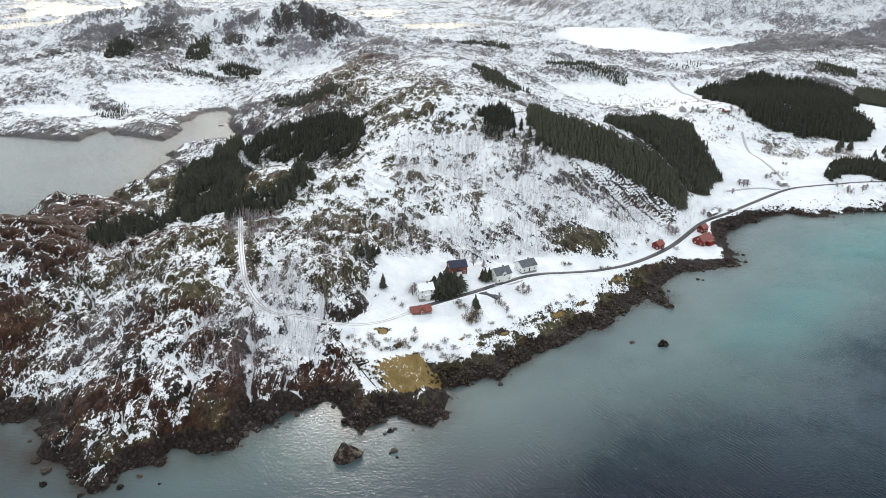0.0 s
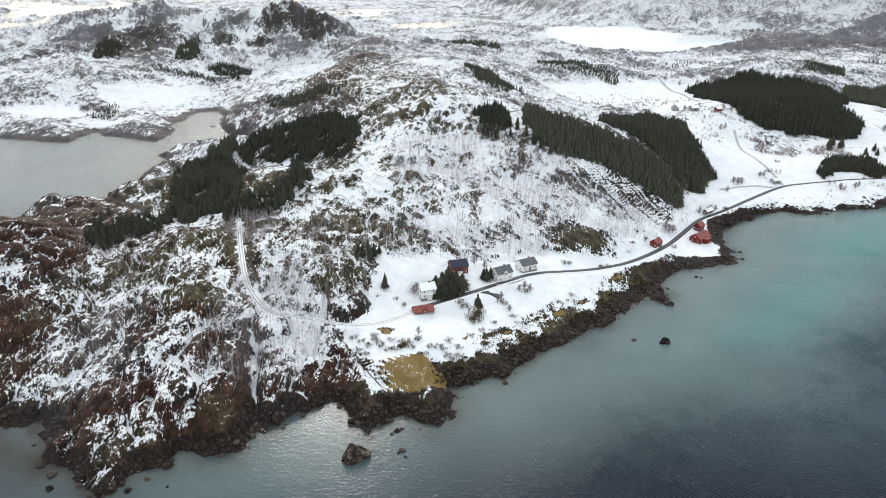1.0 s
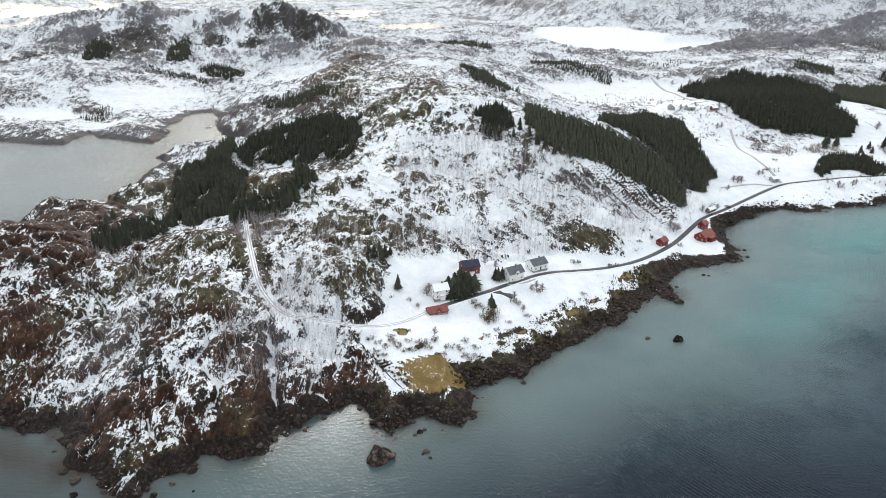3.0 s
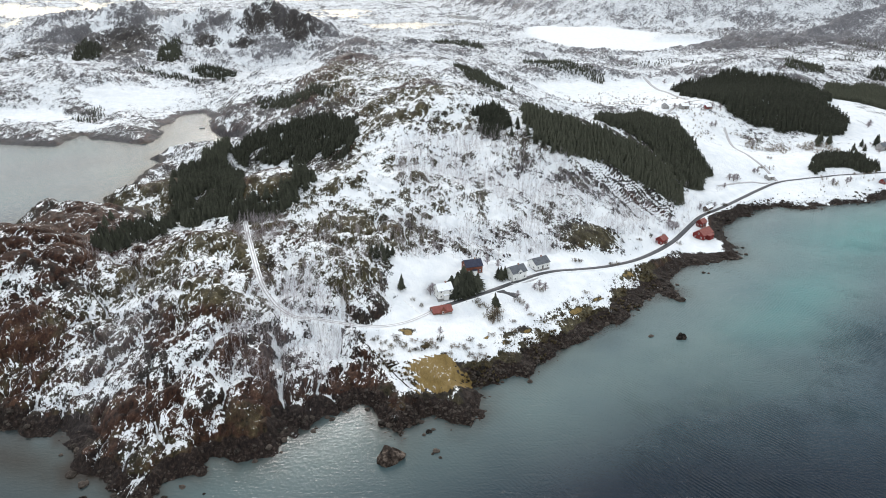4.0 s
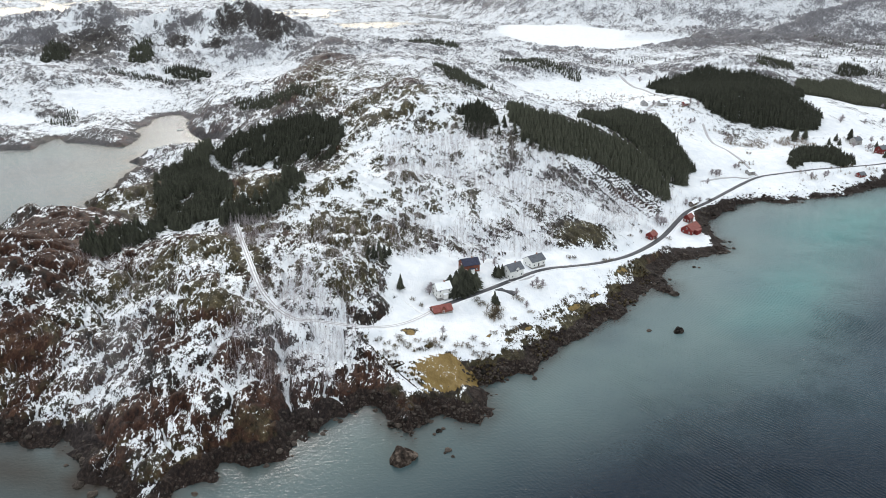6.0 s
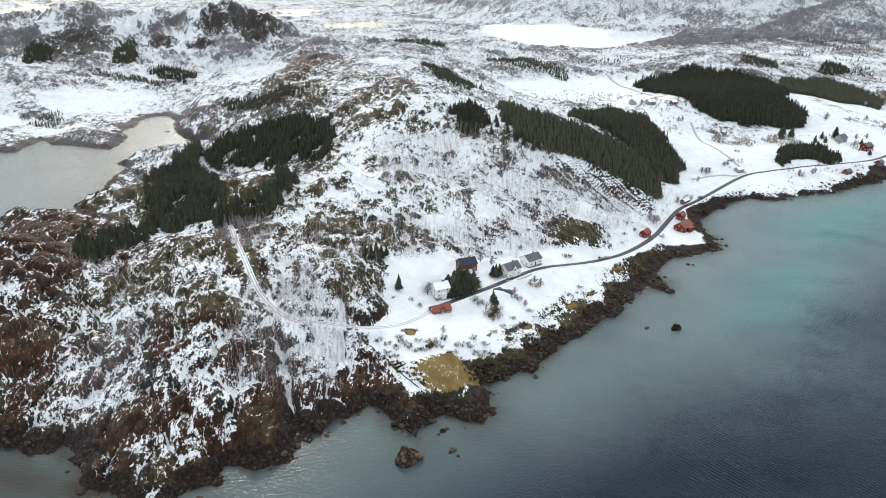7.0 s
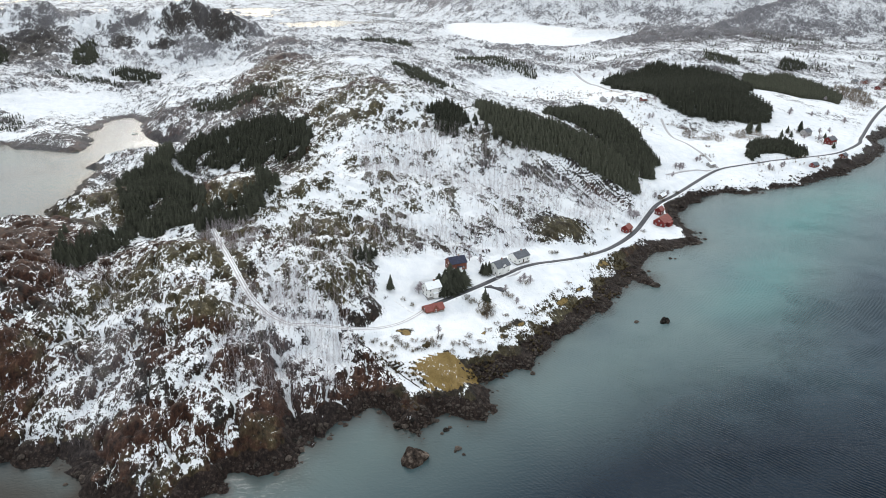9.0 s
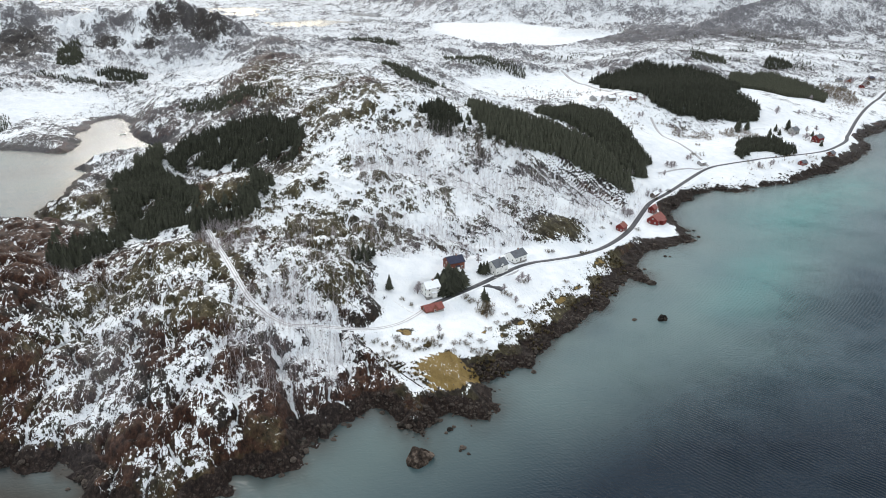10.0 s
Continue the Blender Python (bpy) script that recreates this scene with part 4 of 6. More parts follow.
def spread_copies(shapes, x, y, z, tall, wide, seed):
    """Many copies of some shapes as one set of vertices and faces."""
    r = np.random.RandomState(seed)
    kind, turn = r.randint(0, len(shapes), len(x)), r.uniform(0, 6.28, len(x))
    vs, fs, base = [], [], 0
    for k, (v, f) in enumerate(shapes):
        m = np.nonzero(kind == k)[0]
        if not len(m):
            continue
        c, s = np.cos(turn[m])[:, None], np.sin(turn[m])[:, None]
        px = (v[None, :, 0] * c - v[None, :, 1] * s) * wide[m][:, None] + x[m][:, None]
        py = (v[None, :, 0] * s + v[None, :, 1] * c) * wide[m][:, None] + y[m][:, None]
        pz = v[None, :, 2] * tall[m][:, None] + z[m][:, None]
        vs.append(np.stack([px, py, pz], 2).reshape(-1, 3))
        fs.append((f[None] + (np.arange(len(m)) * len(v))[:, None, None]).reshape(-1, 3) + base)
        base += len(m) * len(v)
    return np.concatenate(vs), np.concatenate(fs)


SPRUCES = [spruce_arrays(s, 5, 7) for s in range(6)]
FAR_SPRUCES = [spruce_arrays(s + 20, 4, 5) for s in range(4)]
WOODS = []


def wood(poly, gap, tall, where, singly=0):
    """A spruce wood: its outline, the spacing and height of its trees, its place in words, and how many of its nearest trees are built one by one."""
    WOODS.append((poly, gap, tall, where, singly))


wood([(77, 634), (96, 596), (118, 575), (146, 574), (170, 573), (190, 560), (188, 522), (180, 506), (168, 515), (151, 527), (129, 531), (103, 534), (88, 541), (79, 553), (72, 577)], 4.0, 12.5, "on the flank of the hill")
wood([(150, 630), (165, 700), (222, 750), (251, 723), (236, 642), (238, 615), (236, 588), (214, 541), (198, 538), (194, 566), (190, 600), (172, 612)], 4.2, 13.0, "on the foot of the hill")
wood([(34, 625), (50, 642), (62, 621), (57, 581), (45, 563), (36, 592)], 4.0, 11.0, "near the hilltop")
wood([(365, 1025), (391, 1045), (418, 1035), (463, 1050), (482, 1012), (513, 1008), (538, 970), (522, 904), (470, 811), (464, 765), (430, 714), (410, 710), (394, 716), (372, 728), (350, 742), (336, 760), (330, 790), (332, 820), (338, 880)], 5.0, 15.0, "in the valley")
wood([(526, 909), (567, 985), (616, 995), (665, 1025), (671, 980), (664, 933), (650, 875), (610, 828), (604, 850), (572, 857), (565, 895), (543, 898)], 4.2, 12.0, "behind the valley farm")
wood([(685, 1076), (764, 1175), (789, 1165), (755, 1091), (709, 1073)], 7.0, 11.0, "in the far village")
wood([(536, 1053), (640, 1200), (668, 1182), (614, 1067), (570, 1046)], 7.0, 11.0, "beyond the valley")
wood([(340, 606), (352, 632), (376, 648), (404, 640), (406, 608), (390, 592), (374, 612), (352, 606), (339, 597)], 3.6, 10.0, "above the coast road")
wood([(-192, 697), (-175, 725), (-158, 723), (-141, 728), (-117, 714), (-96, 697), (-72, 666), (-68, 628), (-70, 599), (-77, 592), (-90, 605), (-106, 618), (-121, 633), (-149, 652), (-173, 667), (-188, 669)], 4.2, 12.5, "on the saddle above the bay")
wood([(-224, 705), (-205, 711), (-196, 687), (-197, 648), (-214, 650)], 4.2, 16.0, "on the shore of the bay", 30)
wood([(-235, 650), (-217, 671), (-198, 660), (-179, 650), (-165, 560), (-147, 503), (-152, 492), (-146, 478), (-118, 487), (-112, 499), (-100, 519), (-94, 514), (-102, 486), (-105, 466), (-116, 463), (-134, 455), (-141, 449), (-160, 457), (-176, 459), (-190, 483), (-212, 551)], 3.8, 13.0, "between the bay and the knoll", 70)
wood([(-202, 388), (-217, 421), (-211, 440), (-211, 481), (-197, 511), (-183, 462), (-198, 442), (-200, 427), (-201, 409), (-197, 388)], 3.8, 11.0, "at the head of the track", 90)
wood([(-205, 860), (-199, 868), (-156, 848), (-109, 775), (-97, 780), (-107, 763), (-133, 763), (-171, 816)], 6.0, 10.0, "on the far flank")
wood([(-372, 1196), (-341, 1217), (-289, 1160), (-286, 1070), (-338, 1133)], 6.0, 11.0, "on the inner bay")
wood([(-430, 1227), (-452, 1355), (-426, 1355), (-402, 1283), (-397, 1229)], 6.0, 14.0, "under the far crags")
wood([(40, 966), (72, 940), (86, 873), (105, 867), (85, 827), (60, 840), (43, 907)], 5.5, 10.0, "behind the hilltop")
wood([(164, 1154), (228, 1300), (244, 1122), (280, 1084), (268, 1046), (238, 1075), (201, 1085)], 6.0, 9.0, "on a far knoll")
wood([(-43, 1390), (67, 1700), (139, 1535), (130, 1400), (58, 1500)], 9.0, 12.0, "on the far flats")
wood([(-554, 1190), (-590, 1336), (-544, 1293), (-514, 1205)], 6.0, 12.0, "at the foot of the western crags")
wood([(-453, 1155), (-428, 1165), (-379, 1140), (-327, 1095), (-306, 1073), (-359, 1080)], 6.0, 7.0, "along the low bank of the inner bay")
wood([(-425, 867), (-419, 926), (-400, 920), (-388, 849)], 6.0, 6.0, "on a low knoll by the inner bay")


def spruce_tree(seed):
    """One spruce of height 1 with its trunk and crown."""
    root = new("spruce_tree")
    v, f = spruce_arrays(100 + seed, 9, 10, 1.0, 0.27)
    crown = mesh_from("crown", v, f, SPRUCE, False)
    ring = [(math.cos(a) * q, math.sin(a) * q, z) for z, q in ((-0.08, 0.022), (0.5, 0.013), (0.95, 0.003)) for a in np.arange(6) * math.pi / 3]
    faces = [(k * 6 + j, k * 6 + (j + 1) % 6, k * 6 + 6 + (j + 1) % 6, k * 6 + 6 + j) for k in range(2) for j in range(6)]
    part("trunk", mesh_from("trunk", ring, faces, BARK), root)
    part("crown", crown, root)
    return root


TREE_KINDS = []


def plant(x, y, tall, wide, turn, label, group):
    if len(TREE_KINDS) < 4:
        ob = spruce_tree(len(TREE_KINDS))
        TREE_KINDS.append(ob)
    else:
        ob = copy_thing(TREE_KINDS[int(abs(x * 7 + y * 3)) % 4], Matrix())
    ob.matrix_basis = pose(x, y, ground(x, y) - 0.1, 0, 0, turn) @ Matrix.Diagonal((wide, wide, tall, 1))
    return tagged(ob, label, "tree", group)


def build_woods():
    r = np.random.RandomState(5)
    for k, (poly, gap, tall, where, singly) in enumerate(WOODS):
        x, y = scatter(poly, gap * (0.56 if gap < 4.5 else 0.62), 200 + k)
        h = tall * (0.46 + 0.36 * r.rand(len(x)))
        if poly[0][0] < -60 and poly[0][1] < 760:
            open_ = fbm(x / 17, y / 17, 2, 213) < 0.67
            x, y, h = x[open_], y[open_], h[open_]
        glade = np.hypot(x - 389, (y - 812) / 1.6) > 9          # a small clearing in the valley wood
        x, y, h = x[glade], y[glade], h[glade]
        single = np.argsort(np.argsort(y)) < singly
        for i in np.nonzero(single)[0]:
            plant(x[i], y[i], h[i], h[i] * r.uniform(0.85, 1.2), r.uniform(0, 360), "dark green spruce in the wood " + where, "spruces of the near wood")
        m = ~single
        v, f = spread_copies(SPRUCES if y.mean() < 800 else FAR_SPRUCES, x[m], y[m], height(x[m], y[m]) - 0.4, h[m], h[m] * (0.9 + 0.4 * r.rand(m.sum())), 300 + k)
        tagged(new("spruce_wood", mesh_from("spruce_wood", v, f, SPRUCE, False)), "dense dark green spruce wood " + where, "forest", kind="stuff")

    # small clumps of trees scattered over the far valley floor
    x, y = scatter([(290, 1120), (520, 1090), (900, 1040), (1150, 1400), (900, 1560), (740, 1500), (420, 1450), (300, 1300)], 7.5, 260)
    keep = fbm(x / 60, y / 40, 3, 263) > 0.67
    x, y = x[keep], y[keep]
    h = 3 + 5 * r.rand(len(x)) ** 2
    v, f = spread_copies(FAR_SPRUCES, x, y, height(x, y) - 0.4, h, h * 1.3, 265)
    tagged(new("tree_clumps", mesh_from("tree_clumps", v, f, SPRUCE, False)), "small dark clumps of spruce on the far valley floor", "trees", kind="stuff")


build_woods()


# ---- bare birches, shrubs and boulders ----
def bare_tree_arrays(seed, limbs=13, spread=0.42, thick=0.0058):
    """A leafless tree of height 1: trunk, limbs and twigs as thin tapered blades."""
    r = np.random.RandomState(seed)
    v, f = [], []

    def blade(a, b, w):
        a, b = np.array(a), np.array(b)
        side = np.cross(b - a, (r.uniform(-1, 1), r.uniform(-1, 1), 0.3))
        side = side / (np.linalg.norm(side) + 1e-9) * w
        k = len(v)
        v.extend([a - side, a + side, b])
        f.append((k, k + 1, k + 2))

    lean = (r.uniform(-0.06, 0.06), r.uniform(-0.06, 0.06), 1.0)
    blade((0, 0, -0.05), lean, thick * 1.2)
    blade((0, 0, -0.05), lean, thick * 1.2)
    for k in range(limbs):
        t = r.uniform(0.18, 0.85)
        a, q = r.uniform(0, 6.28), spread * (1.05 - t) * r.uniform(0.6, 1.2)
        p = np.array(lean) * t
        tip = p + np.array((q * math.cos(a), q * math.sin(a), r.uniform(0.12, 0.3)))
        blade(p, tip, thick)
        mid = p * 0.45 + tip * 0.55
        blade(mid, mid + np.array((r.uniform(-0.1, 0.1), r.uniform(-0.1, 0.1), 0.13)), thick * 0.8)
    return np.array(v, float), np.array(f)


def shrub_arrays(seed, stems=22):
    """A low bush of stems that fan out from its foot, of height 1."""
    r = np.random.RandomState(seed)
    v, f = [], []
    for k in range(stems):
        a, q, h = r.uniform(0, 6.28), r.uniform(0.1, 0.75), r.uniform(0.45, 1.0)
        foot = np.array((r.uniform(-0.2, 0.2), r.uniform(-0.2, 0.2), -0.05))
        tip = np.array((q * math.cos(a), q * math.sin(a), h))
        side = np.array((-math.sin(a), math.cos(a), 0)) * r.uniform(0.05, 0.13)
        k0 = len(v)
        v.extend([foot, foot * 0.4 + tip * 0.6 - side, tip, foot * 0.4 + tip * 0.6 + side])
        f.extend([(k0, k0 + 1, k0 + 2), (k0, k0 + 2, k0 + 3)])
    return np.array(v, float), np.array(f)


BIRCHES = [bare_tree_arrays(s, 11, 0.34, 0.0068) for s in range(8)]
SHRUBS = [shrub_arrays(s) for s in range(5)]
THICKETS = [bare_tree_arrays(80 + s, 34, 0.75, 0.02) for s in range(5)]
# birch woods: outline, spacing, height
BIRCH_WOODS = []
BIRCH_WOODS.append(([(-108, 268), (-62, 275), (-52, 312), (-75, 345), (-85, 380), (-110, 390), (-112, 345), (-118, 310)], 3.7, 6.75))
BIRCH_WOODS.append(([(-30, 386), (20, 396), (60, 408), (110, 425), (140, 455), (165, 500), (120, 510), (70, 500), (30, 490), (-20, 460), (-45, 420)], 5.0, 6.75))
BIRCH_WOODS.append(([(-30, 470), (60, 500), (110, 520), (70, 540), (40, 600), (0, 600), (-40, 560)], 5.6, 7.4))
BIRCH_WOODS.append(([(-200, 350), (-165, 360), (-165, 400), (-190, 420), (-215, 400)], 3.6, 4.5))
BIRCH_WOODS.append(([(-190, 262), (-120, 250), (-110, 300), (-170, 330), (-215, 310)], 6.0, 3.5))
BIRCH_WOODS.append(([(-115, 395), (-100, 400), (-105, 445), (-135, 460), (-140, 420)], 3.4, 6.75))
BIRCH_WOODS.append(([(-90, 330), (-50, 325), (-40, 345), (-40, 390), (-75, 440), (-95, 400)], 4.6, 6.075))
BIRCH_WOODS.append(([(150, 452), (200, 505), (240, 560), (225, 580), (190, 540), (150, 480)], 5.5, 5.0))
BIRCH_WOODS.append(([(318, 735), (345, 702), (380, 692), (402, 684), (390, 655), (350, 666), (325, 700)], 4.5, 3.0))
BIRCH_WOODS.append(([(330, 565), (420, 590), (440, 640), (410, 640), (400, 600), (330, 600)], 7.0, 3.2))
BIRCH_WOODS.append(([(-40, 620), (60, 680), (60, 780), (0, 800), (-60, 720)], 9.0, 4.0))
BIRCH_WOODS.append(([(630, 800), (655, 808), (690, 870), (660, 890), (632, 850)], 4.0, 4.5))
BIRCH_WOODS.append(([(540, 700), (640, 800), (700, 860), (660, 870), (600, 800), (520, 720)], 9.0, 3.5))


def build_birches():
    r = np.random.RandomState(11)
    for k, (poly, gap, tall) in enumerate(BIRCH_WOODS):
        x, y = scatter(poly, gap * (0.56 if k in (1, 2) else 0.66), 400 + k)
        keep = (fbm(x / 16, y / 16, 2, 413) > 0.4) & (np.hypot(x - 93, y - 428) > 20)
        x, y = x[keep], y[keep]
        h = tall * (0.55 + 0.7 * r.rand(len(x)))
        v, f = spread_copies(BIRCHES, x, y, height(x, y), h, h * (0.9 + 0.4 * r.rand(len(x))), 420 + k)
        tagged(new("birch_wood", mesh_from("birch_wood", v, f, TWIGS, False)), "open wood of small leafless grey birches in snow", "birch trees", kind="stuff")
    # brown scrub between the snow fields and the beach boulders, and tufts on the slopes
    xs, ys = [], []
    for poly, gap in (([(-8, 279), (18, 292), (40, 308), (68, 333), (95, 355), (112, 380), (135, 404), (120, 404), (100, 378), (80, 355), (50, 327), (25, 308), (0, 290)], 2.4),
                      ([(205, 460), (216, 500), (254, 534), (290, 546), (360, 558), (430, 588), (424, 592), (350, 568), (280, 556), (240, 536), (208, 508)], 5.5),
                      ([(-60, 316), (-26, 268), (-20, 270), (-50, 316)], 2.6)):
        x, y = scatter(poly, gap, 430)
        keep = fbm(x / 9, y / 9, 2, 433) > 0.45
        xs.append(x[keep])
        ys.append(y[keep])
    x, y = np.concatenate(xs), np.concatenate(ys)
    h = (0.7 + 1.3 * r.rand(len(x))) * np.where(x > 204, 0.6, 1.0)
    v, f = spread_copies(SHRUBS, x, y, height(x, y), h, h * 1.2, 440)
    tagged(new("shore_scrub", mesh_from("shore_scrub", v, f, WEED, False)), "brown dry scrub above the beach boulders", "scrub", kind="stuff")
    # grey-brown thickets along the wood, the road and the strand of the valley
    xs, ys = [], []
    for poly, gap in (([(318, 735), (345, 704), (380, 694), (402, 686), (392, 652), (350, 662), (322, 700)], 2.7), ([(330, 566), (420, 592), (436, 604), (410, 600), (330, 582)], 4.6),
                      ([(440, 640), (486, 640), (480, 690), (440, 690)], 6.0), ([(600, 790), (650, 800), (690, 870), (660, 890), (620, 850)], 5.0), ([(276, 760), (330, 770), (330, 800), (270, 810)], 6.5),
                      ([(286, 596), (310, 604), (316, 622), (290, 615)], 4.5), ([(225, 640), (262, 655), (300, 720), (300, 760), (262, 800), (235, 780), (250, 720)], 8.0),
                      ([(180, 840), (250, 830), (310, 860), (330, 960), (260, 1010), (190, 960)], 9.0)):
        x, y = scatter(poly, gap, 470)
        keep = fbm(x / 11, y / 11, 2, 473) > 0.44
        xs.append(x[keep])
        ys.append(y[keep])
    x, y = np.concatenate(xs), np.concatenate(ys)
    h = 1.4 + 1.9 * r.rand(len(x))
    v, f = spread_copies(THICKETS, x, y, height(x, y), h, h * 1.5, 480)
    tagged(new("thicket", mesh_from("thicket", v, f, SHRUB, False)), "leafless grey-brown thickets in the snowy valley", "scrub", kind="stuff")
    x, y = scatter([(636, 812), (662, 826), (700, 880), (722, 950), (690, 945), (650, 890)], 5.0, 474)
    h = 4.5 + 3.0 * r.rand(len(x))
    v, f = spread_copies(THICKETS, x, y, height(x, y), h, h * 0.9, 482)
    tagged(new("alder_grove", mesh_from("alder_grove", v, f, SHRUB, False)), "grove of brown leafless alders by the coast road", "trees", kind="stuff")
    # dead grass that sticks out of the snow of the strand field
    x, y = scatter([(14, 294), (40, 312), (70, 340), (100, 362), (118, 388), (104, 386), (80, 362), (52, 338), (22, 312), (6, 298)], 1.5, 490)
    keep = fbm(x * 0.1 + y * 0.1, (y - x) * 0.25, 2, 493) > 0.56
    x, y = x[keep], y[keep]
    h = 0.25 + 0.4 * r.rand(len(x))
    v, f = spread_copies(SHRUBS, x, y, height(x, y), h, h * 1.6, 495)
    tagged(new("dead_grass", mesh_from("dead_grass", v, f, WEED, False)), "tufts of dead grass sticking out of the snow", "grass", kind="stuff")
    x, y = scatter([(-250, 260), (-60, 270), (-60, 330), (-30, 340), (-40, 460), (60, 420), (150, 470), (170, 500), (80, 640), (-60, 620), (-150, 440), (-260, 440)], 6.5, 450)
    keep = fbm(x / 12, y / 12, 2, 453) > 0.6
    x, y = x[keep], y[keep]
    h = 0.35 + 0.5 * r.rand(len(x))
    v, f = spread_copies(SHRUBS, x, y, height(x, y), h, h * 1.4, 460)
    tagged(new("heather_tufts", mesh_from("heather_tufts", v, f, WEED, False)), "dark heather and juniper tufts between snow patches", "scrub", kind="stuff")


def boulder_mesh(seed, subdivisions=2, material=None):
    """A rough, slightly flattened boulder of radius about 1."""
    bm = bmesh.new()
    bmesh.ops.create_icosphere(bm, subdivisions=subdivisions, radius=1.0)
    off = Vector((seed * 3.7, seed * 1.3, -seed * 2.1))
    for v in bm.verts:
        p = v.co.copy()
        k = 1 + 0.42 * noise.noise(p * 1.1 + off) + 0.22 * noise.noise(p * 2.6 + off)
        v.co = Vector((p.x * k * 1.15, p.y * k, p.z * k * 0.72))
        for axis in (Vector((0.6, 0.4, 0.7)), Vector((-0.7, 0.3, 0.5)), Vector((0.1, -0.85, 0.5))):
            over = v.co.dot(axis.normalized()) - 0.78
            if over > 0:
                v.co -= axis.normalized() * over * 0.8
    me = bpy.data.meshes.new("boulder")
    bm.to_mesh(me)
    bm.free()
    me.materials.append(material or BOULDER)
    return me


BOULDERS = [boulder_mesh(s, 2) for s in range(6)]
BIG_BOULDERS = [boulder_mesh(10, 5, SKERRY)]
ISLETS = [boulder_mesh(s + 11, 4) for s in range(2)]


def boulder(mesh, x, y, sx, sy, sz, turn, label, lift=0.0, group=""):
    ob = new("boulder", mesh)
    ob.matrix_basis = pose(x, y, lift, 0, 0, turn) @ Matrix.Diagonal((sx, sy, sz, 1))
    return tagged(ob, label, "rock", group)


def along(points, step):
    return spline(points, step)


def build_boulders():
    r = np.random.RandomState(21)
    # rocks standing in the sea
    boulder(BIG_BOULDERS[0], -36, 232.5, 5.2, 4.8, 6.0, 20, "large brown rock standing in shallow water", 0.2)
    boulder(ISLETS[0], 116.5, 325, 2.5, 2.4, 3.6, 0, "dark rock islet in the open water", 0.2)
    boulder(ISLETS[1], 101, 327.5, 1.5, 1.2, 1.2, 40, "small dark rock just above the water", 0.1)
    for x, y, s in ((-17.5, 236, 1.6), (-16, 232, 0.8), (-19, 234.5, 0.7), (-20, 249, 1.4), (-22, 247, 0.9), (-18, 250.5, 1.0), (16, 286, 1.0), (29, 286, 1.4), (133, 371, 3.0),
                    (166, 409, 1.0), (163, 410, 1.3), (-113, 219, 1.2), (-104, 215, 0.6), (-150, 222, 2.2), (-157, 228, 2.0), (-147, 214, 1.6), (-118, 213, 1.5), (-166, 240, 0.9), (205, 440, 1.5)):
        boulder(BOULDERS[int(s * 10) % 6], x, y, s, s * 0.9, s, r.uniform(0, 360), "dark wet rock in shallow water", 0.0, "rocks in the shallows")
    # boulders of the beach: the larger ones singly, the rest as one spread
    line = np.concatenate([along(SHORE_A[4:], 1.2), along(SHORE_B[:-3], 1.2)])
    n = len(line)
    pick = r.randint(0, n, 9500)
    pick = pick[(line[pick, 0] > -60) | (r.rand(len(pick)) < 0.4)]
    x = line[pick, 0] + r.normal(0, 4.0, len(pick))
    y = line[pick, 1] + r.normal(2.0, 4.0, len(pick))
    d = shore(x, y)
    ok = (d > -3.5) & (d < 13)
    x, y, d = x[ok], y[ok], d[ok]
    size = 0.24 + 0.75 * r.rand(len(x)) ** 3
    big = np.argsort(-size)[:150]
    z = height(x, y, d)
    for i in big:
        boulder(BOULDERS[i % 6], x[i], y[i], size[i] * 1.5, size[i] * 1.3, size[i] * 1.3, r.uniform(0, 360), "dark brown beach boulder at the waterline", max(z[i], -0.3) + 0.1, "beach boulders")
    rest = np.ones(len(x), bool)
    rest[big] = False
    shapes = []
    for s in range(5):
        bm = bmesh.new()
        bmesh.ops.create_icosphere(bm, subdivisions=1, radius=1.0)
        q = np.random.RandomState(s)
        v = np.array([tuple(w.co * q.uniform(0.55, 1.3)) for w in bm.verts]) * (1.15, 0.95, 0.75)
        bm.faces.ensure_lookup_table()
        f = np.array([[w.index for w in face.verts] for face in bm.faces])
        bm.free()
        shapes.append((v, f))
    v, f = spread_copies(shapes, x[rest], y[rest], np.maximum(z[rest], -0.4), size[rest], size[rest] * 1.2, 25)
    tagged(new("beach_stones", mesh_from("beach_stones", v, f, BOULDER, False)), "dark seaweed-stained stones along the waterline", "stones", kind="stuff")


build_birches()
build_boulders()


# ---- houses ----
def box(bm, x0, y0, z0, x1, y1, z1):
    v = [bm.verts.new(p) for p in ((x0, y0, z0), (x1, y0, z0), (x1, y1, z0), (x0, y1, z0), (x0, y0, z1), (x1, y0, z1), (x1, y1, z1), (x0, y1, z1))]
    for q in ((3, 2, 1, 0), (4, 5, 6, 7), (0, 1, 5, 4), (1, 2, 6, 5), (2, 3, 7, 6), (3, 0, 4, 7)):
        bm.faces.new([v[i] for i in q])


def solid(name, material, build, parent, label="", bevel=0.0):
    bm = bmesh.new()
    build(bm)
    if bevel:
        bmesh.ops.bevel(bm, geom=bm.edges[:], offset=bevel, segments=1, affect="EDGES")
    bmesh.ops.recalc_face_normals(bm, faces=bm.faces[:])
    me = bpy.data.meshes.new(name)
    bm.to_mesh(me)
    bm.free()
    me.materials.append(material)
    return part(name, me, parent, label)


